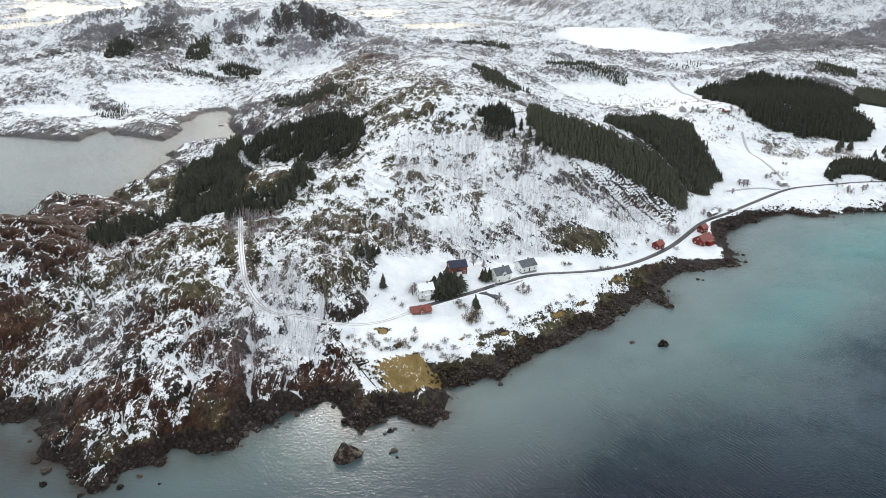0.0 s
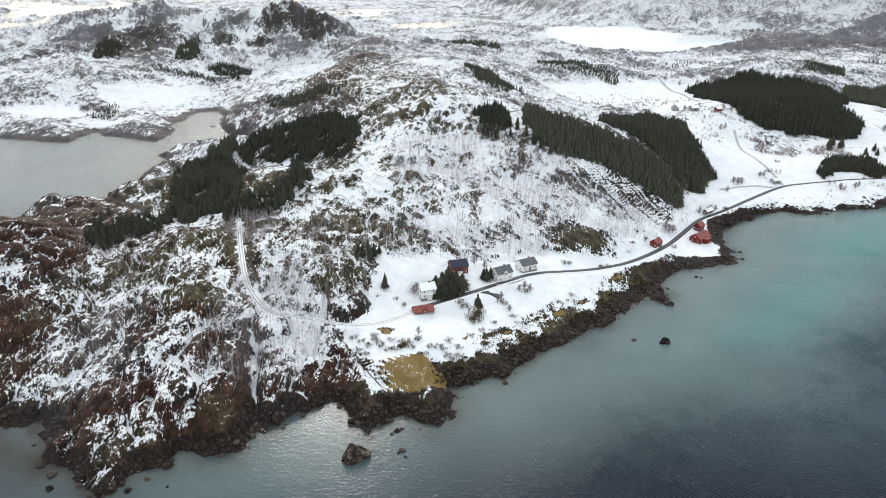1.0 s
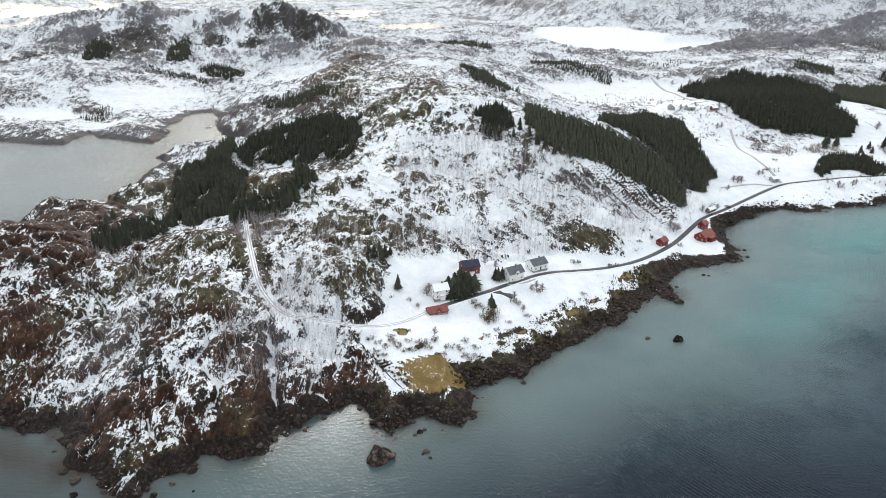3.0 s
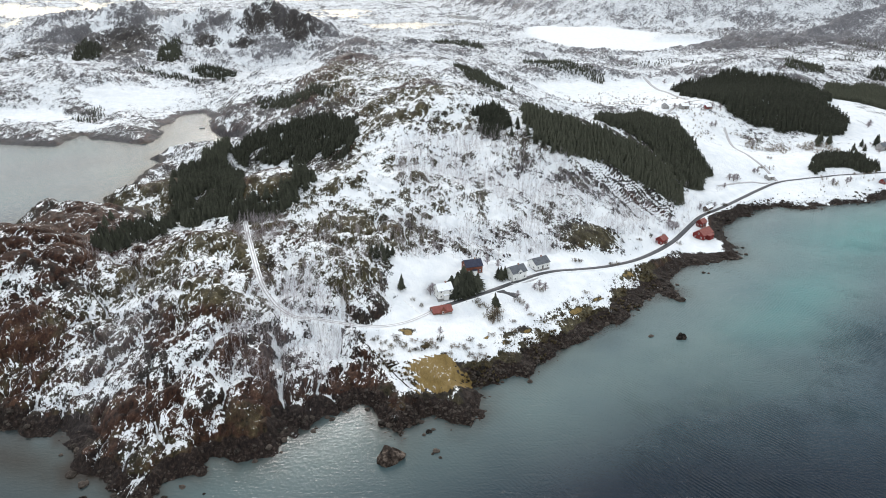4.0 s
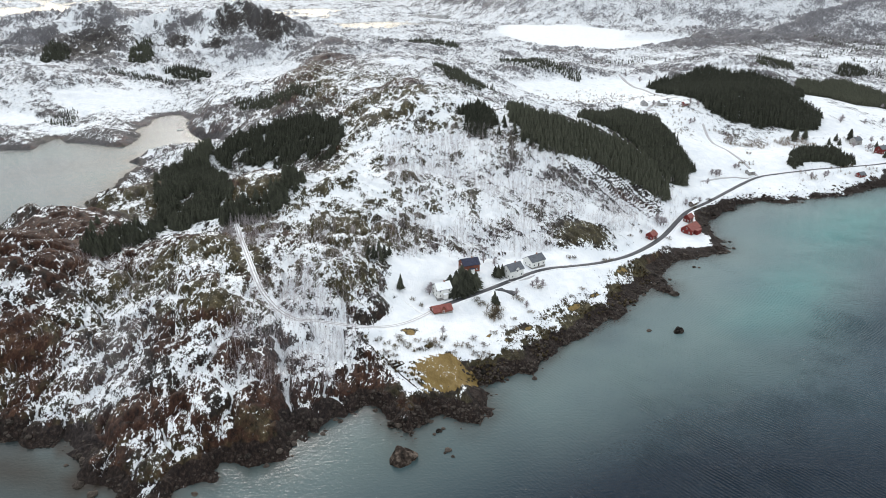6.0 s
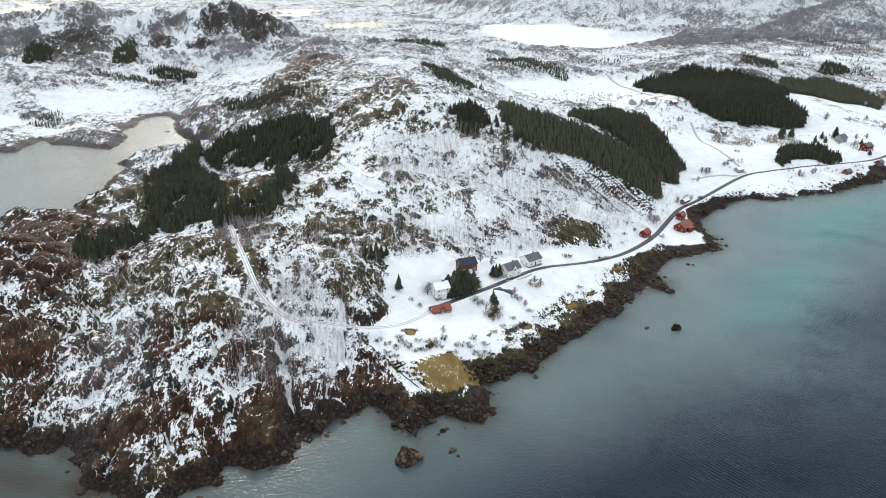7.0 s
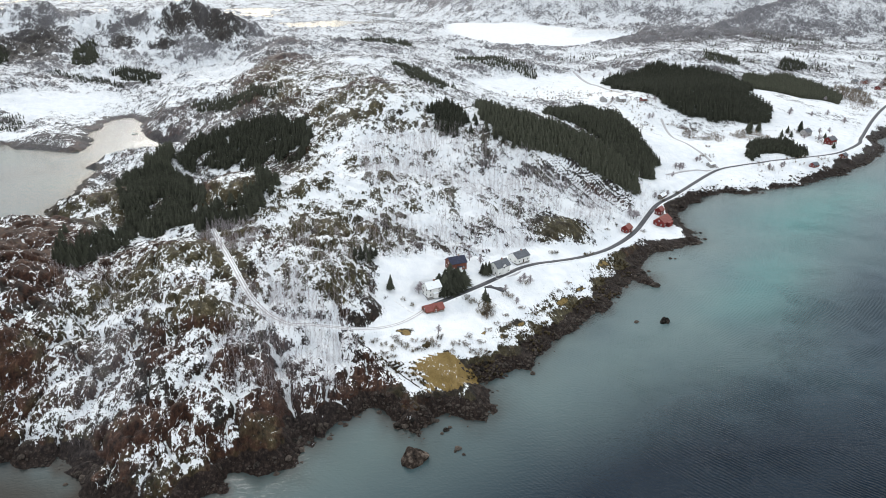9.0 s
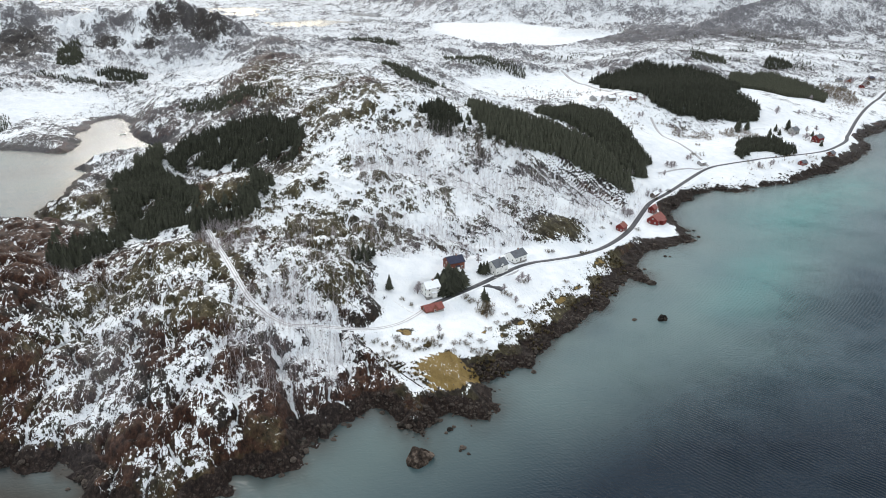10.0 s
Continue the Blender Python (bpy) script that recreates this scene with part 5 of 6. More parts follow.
def boards(name, dark, light):
    m = Mat(name)
    co = m.coords()
    wave = m.add("ShaderNodeTexWave", Scale=2.2, Distortion=0.4, Detail=2.0)
    m.link(co, wave.inputs["Vector"])
    stain = m.noise(0.6, 4.0, 0.6, co)
    m.colour(m.ramp(m.math("ADD", m.math("MULTIPLY", wave.outputs["Fac"], 0.25), m.math("MULTIPLY", stain, 0.75)), [(0.3, dark), (0.65, light)]))
    m.rough(0.7)
    m.bump(wave.outputs["Fac"], 0.4, 0.02)
    return m.m


WHITE = boards("white_boards", (0.62, 0.62, 0.6), (0.82, 0.82, 0.8))
RED = boards("red_boards", (0.11, 0.02, 0.018), (0.2, 0.034, 0.03))
BROWN = boards("red_brown_boards", (0.12, 0.045, 0.032), (0.23, 0.085, 0.058))
GREY = boards("weathered_boards", (0.16, 0.155, 0.15), (0.34, 0.33, 0.32))
SLATE = snow_over("slate_roof", (0.07, 0.075, 0.085), (0.17, 0.18, 0.2), 0.8, 0.05, 0.6)
NAVY = snow_over("dark_blue_roof", (0.022, 0.025, 0.045), (0.06, 0.065, 0.1), 0.8, 0.0, 0.5)
RED_ROOF = snow_over("red_tin_roof", (0.17, 0.052, 0.044), (0.3, 0.115, 0.098), 0.6, 0.02, 0.55)
SNOW_ROOF = snow_over("snowed_roof", (0.2, 0.2, 0.21), (0.4, 0.4, 0.42), 0.5, 0.75, 0.8)
STONE = speckled("foundation_stone", (0.12, 0.115, 0.11), (0.34, 0.33, 0.31), 1.2, 0.85)
PANE = speckled("window_glass", (0.02, 0.025, 0.03), (0.05, 0.06, 0.07), 0.4, 0.08, 0.0)
BRICK = speckled("chimney_brick", (0.18, 0.1, 0.08), (0.36, 0.24, 0.2), 2.0, 0.85)
DARK_DOOR = boards("dark_door", (0.06, 0.04, 0.03), (0.12, 0.08, 0.06))


def gabled(bm, l, w, h, rise, z0=0.0, y0=0.0):
    a = [bm.verts.new((sx * l / 2, y0 + sy * w / 2, z)) for z in (z0, z0 + h) for sx, sy in ((-1, -1), (1, -1), (1, 1), (-1, 1))]
    r0, r1 = bm.verts.new((-l / 2, y0, z0 + h + rise)), bm.verts.new((l / 2, y0, z0 + h + rise))
    bm.faces.new((a[3], a[2], a[1], a[0]))
    bm.faces.new((a[0], a[1], a[5], a[4]))
    bm.faces.new((a[2], a[3], a[7], a[6]))
    bm.faces.new((a[1], a[2], a[6], r1, a[5]))
    bm.faces.new((a[3], a[0], a[4], r0, a[7]))
    bm.faces.new((a[4], a[5], r1, r0))
    bm.faces.new((a[6], a[7], r0, r1))


def roof_slab(bm, l, w, h, rise, side, over=0.4, thick=0.22, z0=0.0):
    """One slope of a gabled roof, as a slab with overhanging eaves."""
    run = w / 2 + over
    drop = rise * over / (w / 2)
    lx = l / 2 + over
    zt, ze = z0 + h + rise, z0 + h - drop
    pts = [(-lx, 0, zt), (lx, 0, zt), (lx, side * run, ze), (-lx, side * run, ze)]
    v = [bm.verts.new((x, y, z + 0.03)) for x, y, z in pts] + [bm.verts.new((x, y, z + 0.03 + thick)) for x, y, z in pts]
    for q in ((3, 2, 1, 0), (4, 5, 6, 7), (0, 1, 5, 4), (1, 2, 6, 5), (2, 3, 7, 6), (3, 0, 4, 7)):
        bm.faces.new([v[i] for i in q])


def window(parent, frame_mat, x, y, z, along_x, w=1.0, h=1.2):
    """A window on an outside wall: a frame with a pane set in it. along_x: the wall runs along x."""
    s = 0.07 if (y if along_x else x) > 0 else -0.07
    ob = solid("window", frame_mat, lambda bm: box(bm, *((x - w / 2, min(y, y + s), z, x + w / 2, max(y, y + s), z + h) if along_x else
                                                        (min(x, x + s), y - w / 2, z, max(x, x + s), y + w / 2, z + h))), parent)
    e = 0.13
    s2 = s * 1.3
    solid("pane", PANE, lambda bm: box(bm, *((x - w / 2 + e, min(y, y + s2), z + e, x + w / 2 - e, max(y, y + s2), z + h - e) if along_x else
                                            (min(x, x + s2), y - w / 2 + e, z + e, max(x, x + s2), y + w / 2 - e, z + h - e))), ob)
    return ob


def house(name, plot, l, w, h, rise, wall, roof, label, category="house", chimney=True, storeys=2, trim=None, wing=0.0, porch=False, dormer=0.0):
    px, py, turn, rad = PLOTS[plot]
    root = new(name)
    root.matrix_basis = pose(px, py, ground(px, py) - 0.1, 0, 0, turn)
    trim = trim or WHITE
    solid("foundation", STONE, lambda bm: box(bm, -l / 2 - 0.06, -w / 2 - 0.06, -1.2, l / 2 + 0.06, w / 2 + 0.06, 0.5), root)
    solid("wall", wall, lambda bm: gabled(bm, l, w, h, rise, 0.5), root)
    for side in (-1, 1):
        solid("roof", roof, lambda bm: roof_slab(bm, l, w, h + 0.5, rise, side), root)
    if chimney:
        solid("chimney", BRICK, lambda bm: box(bm, l * 0.15 - 0.4, -0.4, h + rise - 0.6, l * 0.15 + 0.4, 0.4, h + rise + 1.5), root, "brick chimney", 0.04)
    for level in range(storeys):
        z = 1.2 + 2.6 * level
        if z + 1.3 < h + 0.5:
            for side in (-1, 1):
                for x in (np.linspace(-l / 2 + 1.6, l / 2 - 1.6, max(2, int(l / 3)))):
                    window(root, trim, float(x), side * w / 2, z, True)
        for side in (-1, 1):
            if z + 1.3 < h + rise * 0.6 + 0.5:
                for y in ((-w / 4, w / 4) if z + 1.3 < h + 0.5 else (0.0,)):
                    window(root, trim, side * l / 2, float(y), z, False)
    solid("door", DARK_DOOR, lambda bm: box(bm, -0.5, -w / 2 - 0.08, 0.5, 0.5, -w / 2 + 0.02, 2.6), root)
    if wing:
        solid("wing_wall", wall, lambda bm: box(bm, -wing, -w / 2 - 2.6, 0.0, wing, -w / 2 + 0.05, h + 0.2), root)
        solid("wing_roof", roof, lambda bm: box(bm, -wing - 0.3, -w / 2 - 3.0, h + 0.2, wing + 0.3, -w / 2 + 0.3, h + 0.42), root, "", 0.03)
    if porch:
        solid("porch", trim, lambda bm: box(bm, -1.3, -w / 2 - 1.6, 0.0, 1.3, -w / 2 - 0.01, 2.7), root, "", 0.03)
        solid("porch_roof", roof, lambda bm: box(bm, -1.6, -w / 2 - 1.9, 2.72, 1.6, -w / 2 - 0.02, 2.92), root, "", 0.03)
    if dormer:
        solid("dormer_wall", wall, lambda bm: gabled_y(bm, 3.4, h + 0.9, dormer, -w / 2 - 0.25, -0.4), root)
        for side in (-1, 1):
            solid("dormer_roof", roof, lambda bm: slope_y(bm, 3.4, h + 0.9, dormer, side, -w / 2 - 0.6, -0.2), root)
        window(root, trim, 0.0, -w / 2 - 0.25, h - 0.6, True, 1.1, 1.3)
    return tagged(root, label, category)


def gabled_y(bm, w, h, rise, y0, y1):
    """A gable that faces along y, from the front y0 to the back y1."""
    front = [bm.verts.new(p) for p in ((-w / 2, y0, 0.4), (w / 2, y0, 0.4), (w / 2, y0, h), (0, y0, h + rise), (-w / 2, y0, h))]
    back = [bm.verts.new((v.co.x, y1, v.co.z)) for v in front]
    bm.faces.new(front)
    bm.faces.new(back[::-1])
    for k in range(5):
        bm.faces.new((front[k], back[k], back[(k + 1) % 5], front[(k + 1) % 5]))


def slope_y(bm, w, h, rise, side, y0, y1):
    """One slope of the roof of such a gable."""
    e = w / 2 + 0.3
    ze = h - rise * 0.3 / (w / 2)
    pts = [(0, y0, h + rise), (side * e, y0, ze), (side * e, y1, ze), (0, y1, h + rise)]
    v = [bm.verts.new((x, y, z + 0.03)) for x, y, z in pts] + [bm.verts.new((x, y, z + 0.2)) for x, y, z in pts]
    for q in ((3, 2, 1, 0), (4, 5, 6, 7), (0, 1, 5, 4), (1, 2, 6, 5), (2, 3, 7, 6), (3, 0, 4, 7)):
        bm.faces.new([v[i] for i in q])


def build_houses():
    house("house", "white_house", 8.5, 7.0, 4.8, 2.8, WHITE, SNOW_ROOF, "white wooden house with a snowy roof beside dark spruces", porch=True)
    house("barn", "barn", 10.5, 6.0, 1.1, 2.1, BROWN, RED_ROOF, "low barn with a bare red roof in a snowy field", "barn", False, 1, dormer=2.3)
    house("house", "blue_roof_house", 10.0, 8.0, 4.2, 2.8, BROWN, NAVY, "red-brown house with a dark blue roof behind spruces", porch=True)
    house("house", "grey_roof_house", 10.0, 7.5, 4.6, 3.0, WHITE, SLATE, "white two-storey house with a grey slate roof by the road", dormer=1.7)
    house("house", "dark_roof_house", 10.5, 8.0, 3.4, 2.6, WHITE, SLATE, "white low house with a dark grey roof above the road", storeys=1)
    house("cottage", "red_cottage", 6.5, 5.5, 3.2, 2.2, RED, RED_ROOF, "small red wooden cottage above the coast road", "cottage", True, 1)
    house("farmhouse", "red_farm", 13.5, 8.5, 3.2, 3.0, RED, RED_ROOF, "large red farmhouse with a red roof by the sea", "house", True, 2, None, 3.0)
    house("hut", "hut", 9.0, 4.0, 2.2, 1.4, DARK_DOOR, SNOW_ROOF, "long dark brown hut with a snowy roof by the road", "hut", False, 1)
    house("cottage", "red_annex", 6.0, 5.0, 3.4, 2.2, RED, RED_ROOF, "small red wooden annex beside the farmhouse", "cottage", False, 1)
    house("shed", "shed", 7.0, 5.0, 2.0, 1.6, GREY, SNOW_ROOF, "grey weathered shed with snow on its roof", "shed", False, 1)
    house("house", "red_house", 10.0, 8.0, 4.6, 2.8, RED, SLATE, "red house with a grey roof among bare trees", porch=True)
    house("house", "dark_house", 9.0, 7.5, 4.4, 2.8, GREY, SLATE, "dark grey house beside a spruce")
    house("boathouse", "boathouse", 7.0, 5.0, 2.2, 2.0, RED, SLATE, "red boathouse at the edge of the beach", "boathouse", False, 1)
    house("boathouse", "boathouse_far", 8.0, 6.0, 2.2, 2.0, BROWN, SLATE, "brown boathouse beside the coast road", "boathouse", False, 1)

    house("farmhouse", "field_farm", 9.0, 7.0, 3.4, 2.4, GREY, SNOW_ROOF, "grey farmhouse with a snowy roof in the valley", "house")
    house("barn", "field_barn", 11.0, 6.5, 2.4, 2.4, GREY, SLATE, "long grey barn in the snowy valley", "barn", False, 1)
    house("shed", "field_shed", 7.0, 5.0, 2.4, 1.8, RED, SNOW_ROOF, "small red shed beside the valley farm", "shed", False, 1)
    for k, (plot, wall, roof) in enumerate((("village_a", GREY, SLATE), ("village_b", DARK_DOOR, SLATE), ("village_c", GREY, SLATE), ("village_d", RED, SLATE),
                                            ("village_e", DARK_DOOR, NAVY), ("village_f", BROWN, SLATE), ("village_g", GREY, SNOW_ROOF), ("village_h", WHITE, SLATE))):
        tone = {WHITE: "white", RED: "red", GREY: "grey", BROWN: "red-brown", DARK_DOOR: "dark brown"}[wall]
        house("house", plot, 8.5 + k % 3, 7.0, 3.4, 2.4, wall, roof, tone + " wooden house in the far village", "house", True, 2)


build_houses()

# single spruces by the houses and on the slopes: x, y, height, width
SPRUCES_AT_HOUSE = [(0, 359, 11.5, 24), (4, 361, 12, 25), (-3, 362, 10.5, 23), (2, 356.5, 10.5, 24), (8, 364, 11, 24), (7, 359.5, 11, 24),
                    (0.5, 362.5, 12, 24), (4, 366, 12, 24), (10.5, 361.5, 9.5, 22), (-1, 355.5, 8, 20), (12, 365, 8.5, 20), (-5, 360, 8.5, 20),
                    (5, 357.5, 9.5, 22), (2.2, 359.8, 11.6, 24), (6, 362, 11.8, 24)]
SPRUCES_NEAR = [(26, 371, 9, 12), (28.5, 373, 8, 11), (24.5, 372.5, 7, 11), (-31, 356, 10, 11), (19.5, 345, 8, 10), (20.5, 342.5, 6, 9),
                (-42, 382, 11, 13), (-45, 380, 9, 12), (-39, 384, 9, 12), (-36, 386, 6, 9), (-41, 378, 6, 10), (-48, 384, 6, 9),
                (-196, 410, 10, 12), (-205, 408, 9, 12), (-213, 418, 9, 12), (-222, 436, 8, 11), (-224, 450, 9, 12), (-228, 470, 8, 11)]
SPRUCES_ON_HILL = [(58, 560, 9, 10), (64, 566, 9, 10), (70, 555, 10, 12), (75, 545, 9, 11), (80, 538, 9, 11), (86, 532, 8, 10),
                   (66, 582, 8, 10), (72, 575, 9, 10), (-212, 640, 10, 12), (-205, 655, 9, 11), (-220, 648, 9, 12)]
SPRUCES_VALLEY = [(401, 685, 12, 15), (388, 681, 10, 14), (404, 688, 11, 14), (424, 661, 8, 10), (455, 634, 7, 10), (451, 685, 13, 16),
                  (456, 690, 12, 15), (430, 676, 9, 12), (412, 660, 9, 12), (470, 668, 7, 10), (397, 693, 12, 15), (392, 690, 10, 13)]
for x, y, tall, wide in SPRUCES_AT_HOUSE + SPRUCES_NEAR + SPRUCES_ON_HILL + SPRUCES_VALLEY:
    plant(x, y, tall, wide, (x * 37) % 360, "dark green spruce standing apart in the snow", "single spruces")


# ---- bare trees and bushes that stand singly ----
def bare_tree_mesh(seed, limbs):
    v, f = bare_tree_arrays(seed, limbs, 0.55, 0.024)
    return mesh_from("crown", v[6:], f[2:] - 6, TWIGS, False)


def trunk_mesh():
    ring = [(math.cos(a) * q, math.sin(a) * q, z) for z, q in ((-0.06, 0.03), (0.35, 0.02), (0.95, 0.004)) for a in np.arange(6) * math.pi / 3]
    faces = [(k * 6 + j, k * 6 + (j + 1) % 6, k * 6 + 6 + (j + 1) % 6, k * 6 + 6 + j) for k in range(2) for j in range(6)]
    return mesh_from("trunk", ring, faces, BARK)


def thin_bush(seed):
    """A bare bush: many thin stems that fork."""
    vs, fs, n = [], [], 0
    r = np.random.RandomState(seed)
    for k in range(14):
        v, f = bare_tree_arrays(seed * 19 + k, 12, 0.6, 0.02)
        v = v * r.uniform(0.6, 1.0) + (*r.uniform(-0.45, 0.45, 2), 0)
        vs.append(v)
        fs.append(f + n)
        n += len(v)
    return np.concatenate(vs), np.concatenate(fs)


BARE_BRANCHES, BARE_TRUNK = [bare_tree_mesh(40 + s, 70) for s in range(3)], trunk_mesh()
BUSH_MESHES = [mesh_from("bush", *thin_bush(60 + s), SHRUB, False) for s in range(4)]
DARK_BUSHES = [mesh_from("bush", *thin_bush(70 + s), WEED, False) for s in range(3)]


def bare_tree(k, x, y, tall, wide, label):
    root = new("bare_tree")
    part("trunk", BARE_TRUNK, root)
    part("crown", BARE_BRANCHES[k % 3], root)
    root.matrix_basis = pose(x, y, ground(x, y) - 0.05, 0, 0, k * 67) @ Matrix.Diagonal((wide, wide, tall, 1))
    tagged(root, label, "tree", "bare trees by the road")


def bush(k, x, y, tall, wide, dark, label):
    me = (DARK_BUSHES if dark else BUSH_MESHES)[k % 3]
    ob = new("bush", me)
    ob.matrix_basis = pose(x, y, ground(x, y) - 0.05, 0, 0, k * 53) @ Matrix.Diagonal((wide * 1.75, wide * 1.75, tall * 1.35, 1))
    tagged(ob, label, "bush", "bushes in the fields")


BARE_TREES_ROAD = [(165, 474, 5.5, 9), (168, 476, 5, 8), (163, 477, 5, 8), (257, 580, 5, 9), (261, 582, 5, 9), (254, 582, 4.5, 8),
                   (200, 512, 4, 6), (215, 520, 4, 6), (47, 364, 4, 6), (50, 361, 4, 6), (44, 361, 3.5, 5), (-15, 358, 5, 7),
                   (-14, 361, 5, 7), (240, 560, 4, 6), (14, 381, 5, 6), (20, 388, 5, 6), (26, 384, 4.5, 6), (345, 577, 4.5, 7),
                   (357, 577, 4.5, 7), (362, 580, 4, 6), (36, 340, 3.5, 5), (33, 352, 3.5, 5), (-12, 313, 4, 5)]
BARE_TREES_VALLEY = [(285, 601, 4, 7), (289, 603, 3.5, 6), (426, 664, 5, 8), (436, 656, 5, 8), (470, 655, 5, 8), (452, 655, 5, 8),
                     (485, 753, 6, 9), (480, 690, 5, 8), (500, 700, 5, 7), (555, 746, 6, 9), (330, 700, 5, 8), (520, 760, 5, 8),
                     (491, 760, 6, 9), (552, 773, 5, 8), (558, 749, 5, 8), (606, 849, 5, 8), (300, 737, 5, 8), (306, 740, 5, 8),
                     (278, 790, 5, 8), (296, 793, 6, 9), (320, 786, 6, 9), (326, 778, 5, 8), (363, 1060, 6, 10), (351, 1090, 6, 10)]
BARE_TREES_VILLAGE = [(390, 1062, 6, 10), (762, 960, 7, 10), (735, 945, 7, 10), (790, 965, 7, 10), (745, 915, 7, 10), (810, 960, 7, 10)]
for k, (x, y, tall, wide) in enumerate(BARE_TREES_ROAD + BARE_TREES_VALLEY + BARE_TREES_VILLAGE):
    bare_tree(k, x, y, tall * 1.25, wide * 1.15, "leafless grey deciduous tree standing in snow")
BUSHES_SLOPE = [(-44, 311, 1.4, 2.2, 1), (-41, 300, 1.3, 2.4, 0), (-37, 296, 1.2, 2.0, 1), (-34, 311, 1.3, 2.4, 0), (-31, 304, 1.4, 2.8, 1), (-25, 306, 1.2, 2.2, 0), (-23, 298, 1.3, 2.6, 1), (-17, 305, 1.5, 2.8, 0), (-15, 300, 1.2, 2.0, 0),
                (-6, 303, 1.3, 2.6, 0), (2, 299, 1.2, 2.6, 0), (8, 305, 1.2, 2.4, 0), (10, 296, 1.4, 2.6, 1), (3, 310, 1.1, 2.2, 0), (26, 321, 1.2, 2.4, 0)]
BUSHES_FIELD = [(17, 337, 3.2, 4.0, 1), (15.5, 333, 2.6, 3.8, 1), (19, 332.5, 2.6, 3.6, 0), (20, 337, 2.4, 3.4, 0), (17.5, 329, 2.0, 3.0, 0), (13, 345, 2.0, 3.0, 1),
                (10, 349, 1.6, 2.6, 1), (32, 348.5, 1.8, 2.4, 0), (34.5, 346, 1.6, 2.2, 0), (47, 360.5, 1.8, 2.6, 0), (-12, 308.5, 1.8, 1.7, 1), (-12.3, 306.5, 1.6, 1.6, 1),
                (-18.5, 301, 1.7, 2.6, 1), (-20, 304, 1.6, 2.2, 1), (-2, 304, 1.2, 2.6, 0), (0, 303, 1.0, 2.2, 0), (5, 297, 1.4, 2.8, 0), (8, 300, 1.1, 2.4, 0),
                (-8, 297, 1.3, 2.0, 0)]
BUSHES_ROAD = [(159, 445, 2.0, 2.2, 1), (225, 524, 2.2, 2.6, 1), (204, 507, 1.8, 2.4, 1), (-24.5, 350, 1.2, 2.0, 1), (-20.5, 347, 1.4, 1.8, 1), (100, 402, 1.6, 2.2, 1),
               (104, 405, 1.3, 2.0, 1), (80, 403, 1.5, 2.2, 1), (76, 402, 1.5, 2.0, 1), (128, 437, 1.4, 2.0, 0), (-30, 300, 1.5, 2.0, 1), (-36, 302, 1.5, 2.2, 1),
               (-40, 307, 1.4, 2.2, 1), (-33, 307, 1.3, 2.0, 1), (-27, 297, 1.2, 1.8, 1), (14, 315, 1.0, 2.2, 0), (20, 321, 1.0, 2.0, 0), (27, 329, 1.0, 2.0, 0),
               (38, 336, 1.1, 2.0, 0), (44, 331, 1.3, 2.2, 1), (66, 356, 1.0, 1.8, 0), (74, 364, 1.2, 2.0, 0), (345, 575, 2.4, 3.0, 0), (396, 600, 2.0, 3.0, 1),
               (297, 612, 1.6, 2.6, 0), (318, 640, 1.8, 3.0, 0)]
for k, (x, y, tall, wide, dark) in enumerate(BUSHES_SLOPE + BUSHES_FIELD + BUSHES_ROAD):
    bush(k, x, y, tall, wide, dark, "dark evergreen bush in the snow" if dark else "brown leafless bush in the snow")


# ---- lanes, walls and small things ----
def lane(name, points, width, material, label, lift):
    """A narrow lane that lies on the ground."""
    line = spline(points, 1.5)
    zs = height(line[:, 0], line[:, 1])
    k = np.ones(5) / 5
    zs = np.convolve(np.pad(zs, 2, mode="edge"), k, mode="valid")
    v, f = ribbon(line, zs, (-width / 2 - 0.4, -width / 2, width / 2, width / 2 + 0.4), (-0.4, lift, lift, -0.4))
    return tagged(new(name, mesh_from(name, v, f, material)), label, "lane", kind="structure")


lane("driveway", [(20, 361), (24.5, 358.3), (28.5, 356.5), (33, 353)], 3.6, ASPHALT, "short wet asphalt driveway running down from the road", 0.25)
lane("yard", [(31, 367), (35, 367.5), (42, 369.5), (47, 374)], 2.6, RUT, "trodden snow yard beside the white houses", 0.22)
lane("lane", [(302, 588), (300, 612), (298, 644), (305, 690), (316, 740)], 2.6, RUT, "snowed-in field lane across the valley", 0.25)
lane("lane", [(296, 586), (275, 583), (250, 572), (236, 565)], 2.4, RUT, "snowed-in lane along the foot of the wood", 0.22)
lane("lane", [(337, 1308), (331, 1125), (343, 1095), (344, 1037), (348, 986), (317, 852)], 4.0, RUT, "narrow valley lane between snow fields", 0.4)
lane("lane", [(264, 772), (288, 804), (308, 822), (324, 828)], 3.4, RUT, "narrow farm lane between snow fields", 0.35)
lane("path", [(-20, 338), (-26, 344), (-31, 349)], 1.3, PACKED, "trodden snow path off the farm track", 0.2)


def stone_mesh():
    bm = bmesh.new()
    box(bm, -0.5, -0.3, -0.3, 0.5, 0.3, 0.3)
    for v in bm.verts:
        v.co *= 1 + 0.25 * noise.noise(v.co * 3)
    bmesh.ops.bevel(bm, geom=bm.edges[:], offset=0.1, segments=1, affect="EDGES")
    me = bpy.data.meshes.new("stone")
    bm.to_mesh(me)
    bm.free()
    me.materials.append(BOULDER)
    return me


FIELD_STONE = stone_mesh()


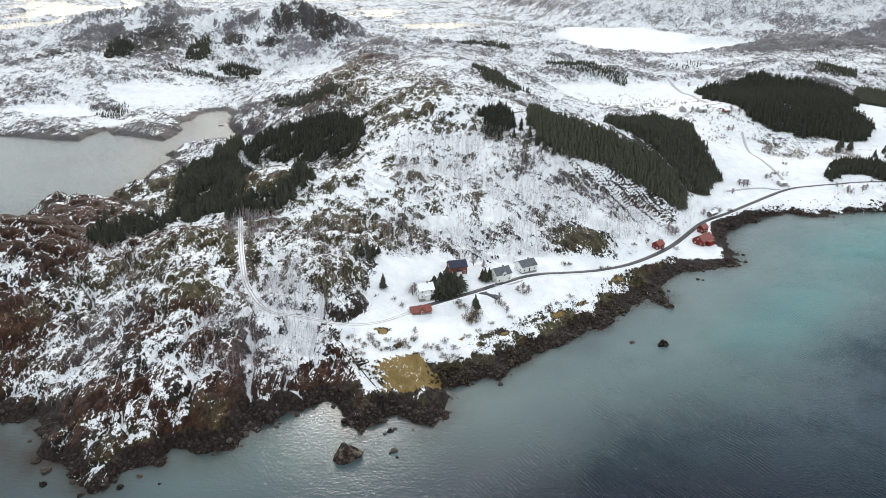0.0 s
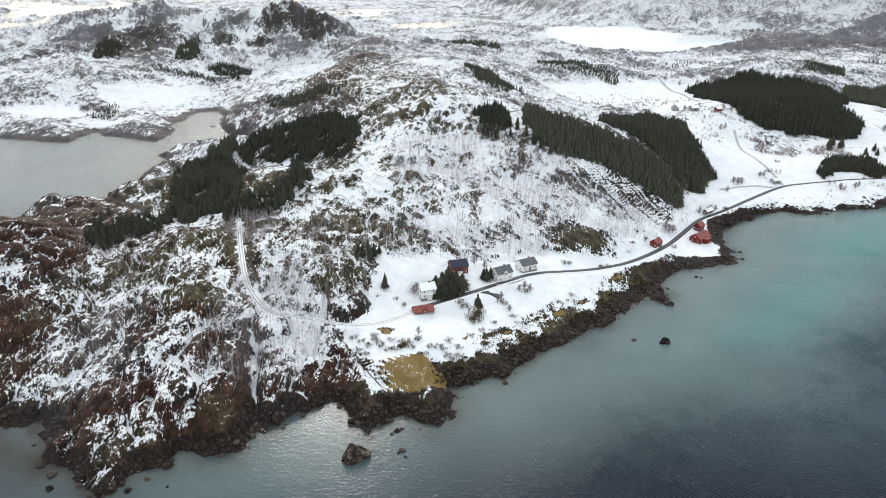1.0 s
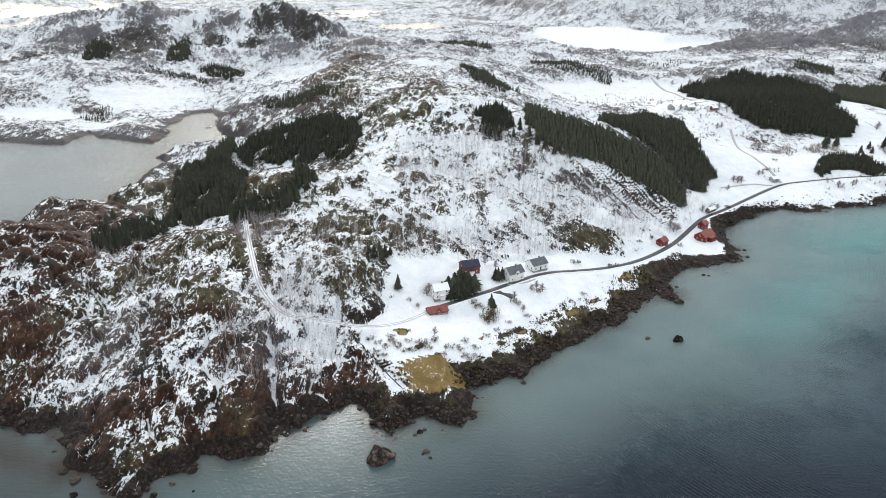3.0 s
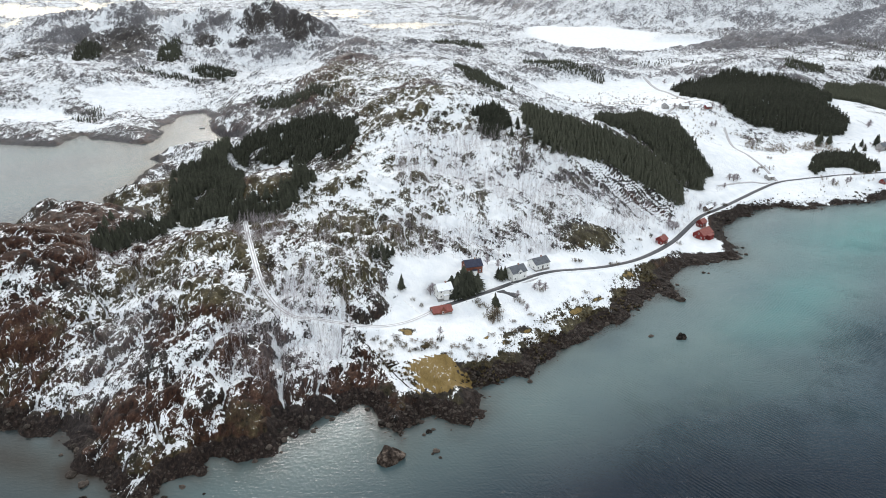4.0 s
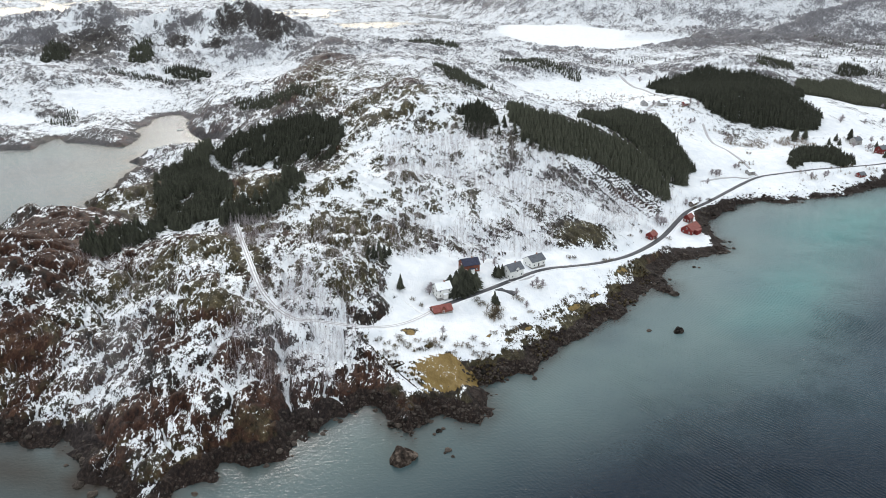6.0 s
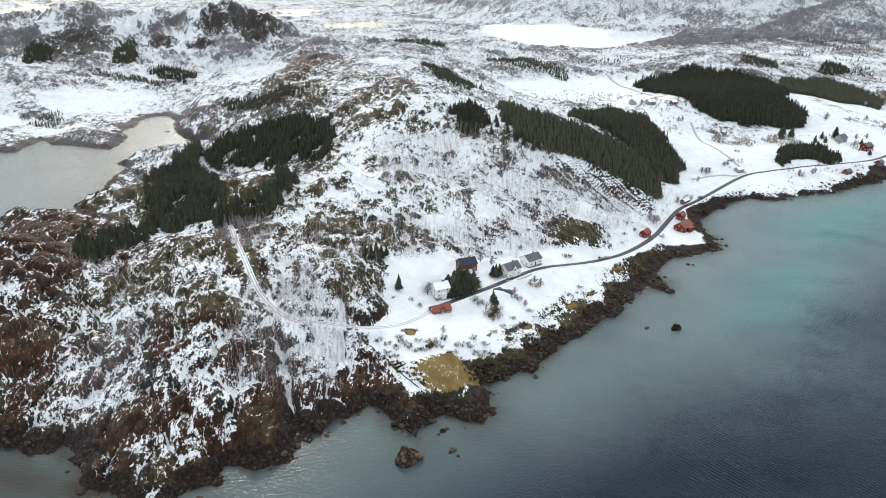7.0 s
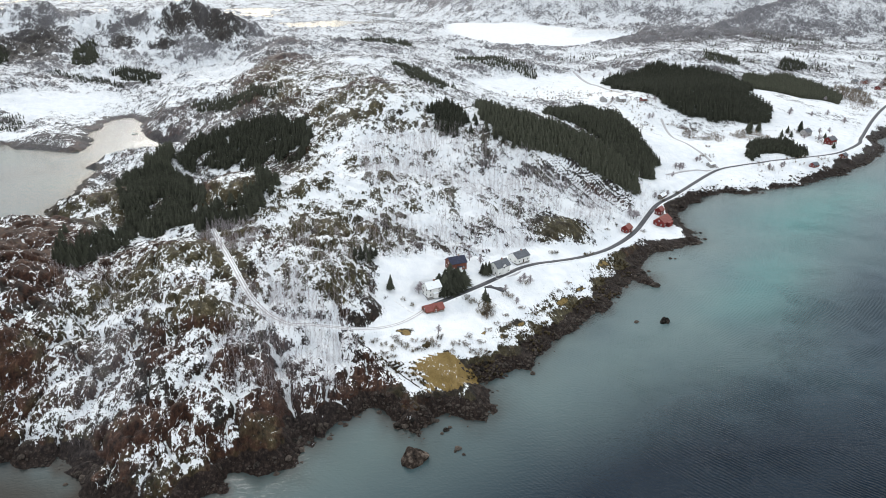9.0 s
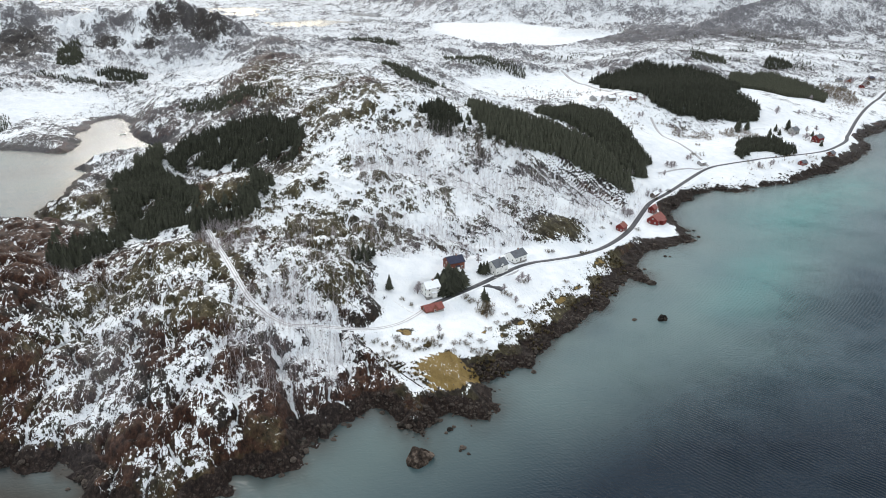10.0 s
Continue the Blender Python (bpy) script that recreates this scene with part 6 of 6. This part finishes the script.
def stone_row(name, points, step, scale, label, category):
    """A dry-stone wall: loose stones laid in a row on the ground."""
    line = spline(points, step)
    root = new(name)
    x0, y0 = line[0]
    z0 = ground(x0, y0)
    root.matrix_basis = pose(x0, y0, z0)
    r = np.random.RandomState(len(line))
    zs = height(line[:, 0], line[:, 1])
    for k, ((x, y), z) in enumerate(zip(line, zs)):
        a = line[min(k + 1, len(line) - 1)] - line[max(k - 1, 0)]
        s = scale * r.uniform(0.8, 1.3)
        ob = part("stone", FIELD_STONE, root)
        ob.matrix_basis = pose(x - x0, y - y0, z - z0 + 0.2 * scale, 0, r.uniform(-8, 8), math.degrees(math.atan2(a[1], a[0])) + r.uniform(-12, 12)) @ Matrix.Diagonal((s, s, s * r.uniform(0.8, 1.3), 1))
    return tagged(root, label, category)


stone_row("stone_wall", [(-54, 315), (-46, 303), (-40, 292), (-33, 279), (-28, 271)], 0.7, 0.62, "low dry-stone wall along the edge of the snow field", "wall")


def ruin():
    """The low walls of a small hut, without a roof."""
    root = new("ruined_hut")
    l, w, t, h = 6.0, 3.0, 0.45, 0.6
    for x0, y0, x1, y1 in ((-l / 2, -w / 2, l / 2, -w / 2 + t), (-l / 2, w / 2 - t, l / 2, w / 2), (-l / 2, -w / 2 + t, -l / 2 + t, w / 2 - t), (l / 2 - t, -w / 2 + t, l / 2, w / 2 - t)):
        solid("wall", BOULDER, lambda bm: box(bm, x0, y0, -0.8, x1, y1, h), root, "", 0.06)
    root.matrix_basis = pose(-35.5, 288.5, ground(-35.5, 288.5) + 0.1, 0, 0, 24)
    tagged(root, "low dark stone walls of a vanished hut in snow", "ruin")


ruin()


def boat():
    """A small open boat, anchored."""
    root = new("boat")

    def hull(bm):
        rings = []
        for t in np.linspace(-1, 1, 9):
            w = 0.95 * (1 - abs(t) ** 2.5) + 0.03
            rings.append([bm.verts.new((t * 3.2, s * w * k, z + 0.25 * t * t)) for s, k, z in ((-1, 1, 0.55), (-1, 0.75, 0.0), (0, 0, -0.25), (1, 0.75, 0.0), (1, 1, 0.55), (1, 0.85, 0.55), (0, 0, 0.05), (-1, 0.85, 0.55))])
        for a, b in zip(rings, rings[1:]):
            for k in range(8):
                bm.faces.new((a[k], a[(k + 1) % 8], b[(k + 1) % 8], b[k]))

    solid("hull", WHITE, hull, root)
    for x in (-1.2, 0.6):
        solid("thwart", GREY, lambda bm: box(bm, x - 0.15, -0.75, 0.3, x + 0.15, 0.75, 0.36), root)
    root.matrix_basis = pose(-268, 858, 0.1, 0, 0, 12)
    tagged(root, "small white open boat lying in the inner bay", "boat")


boat()
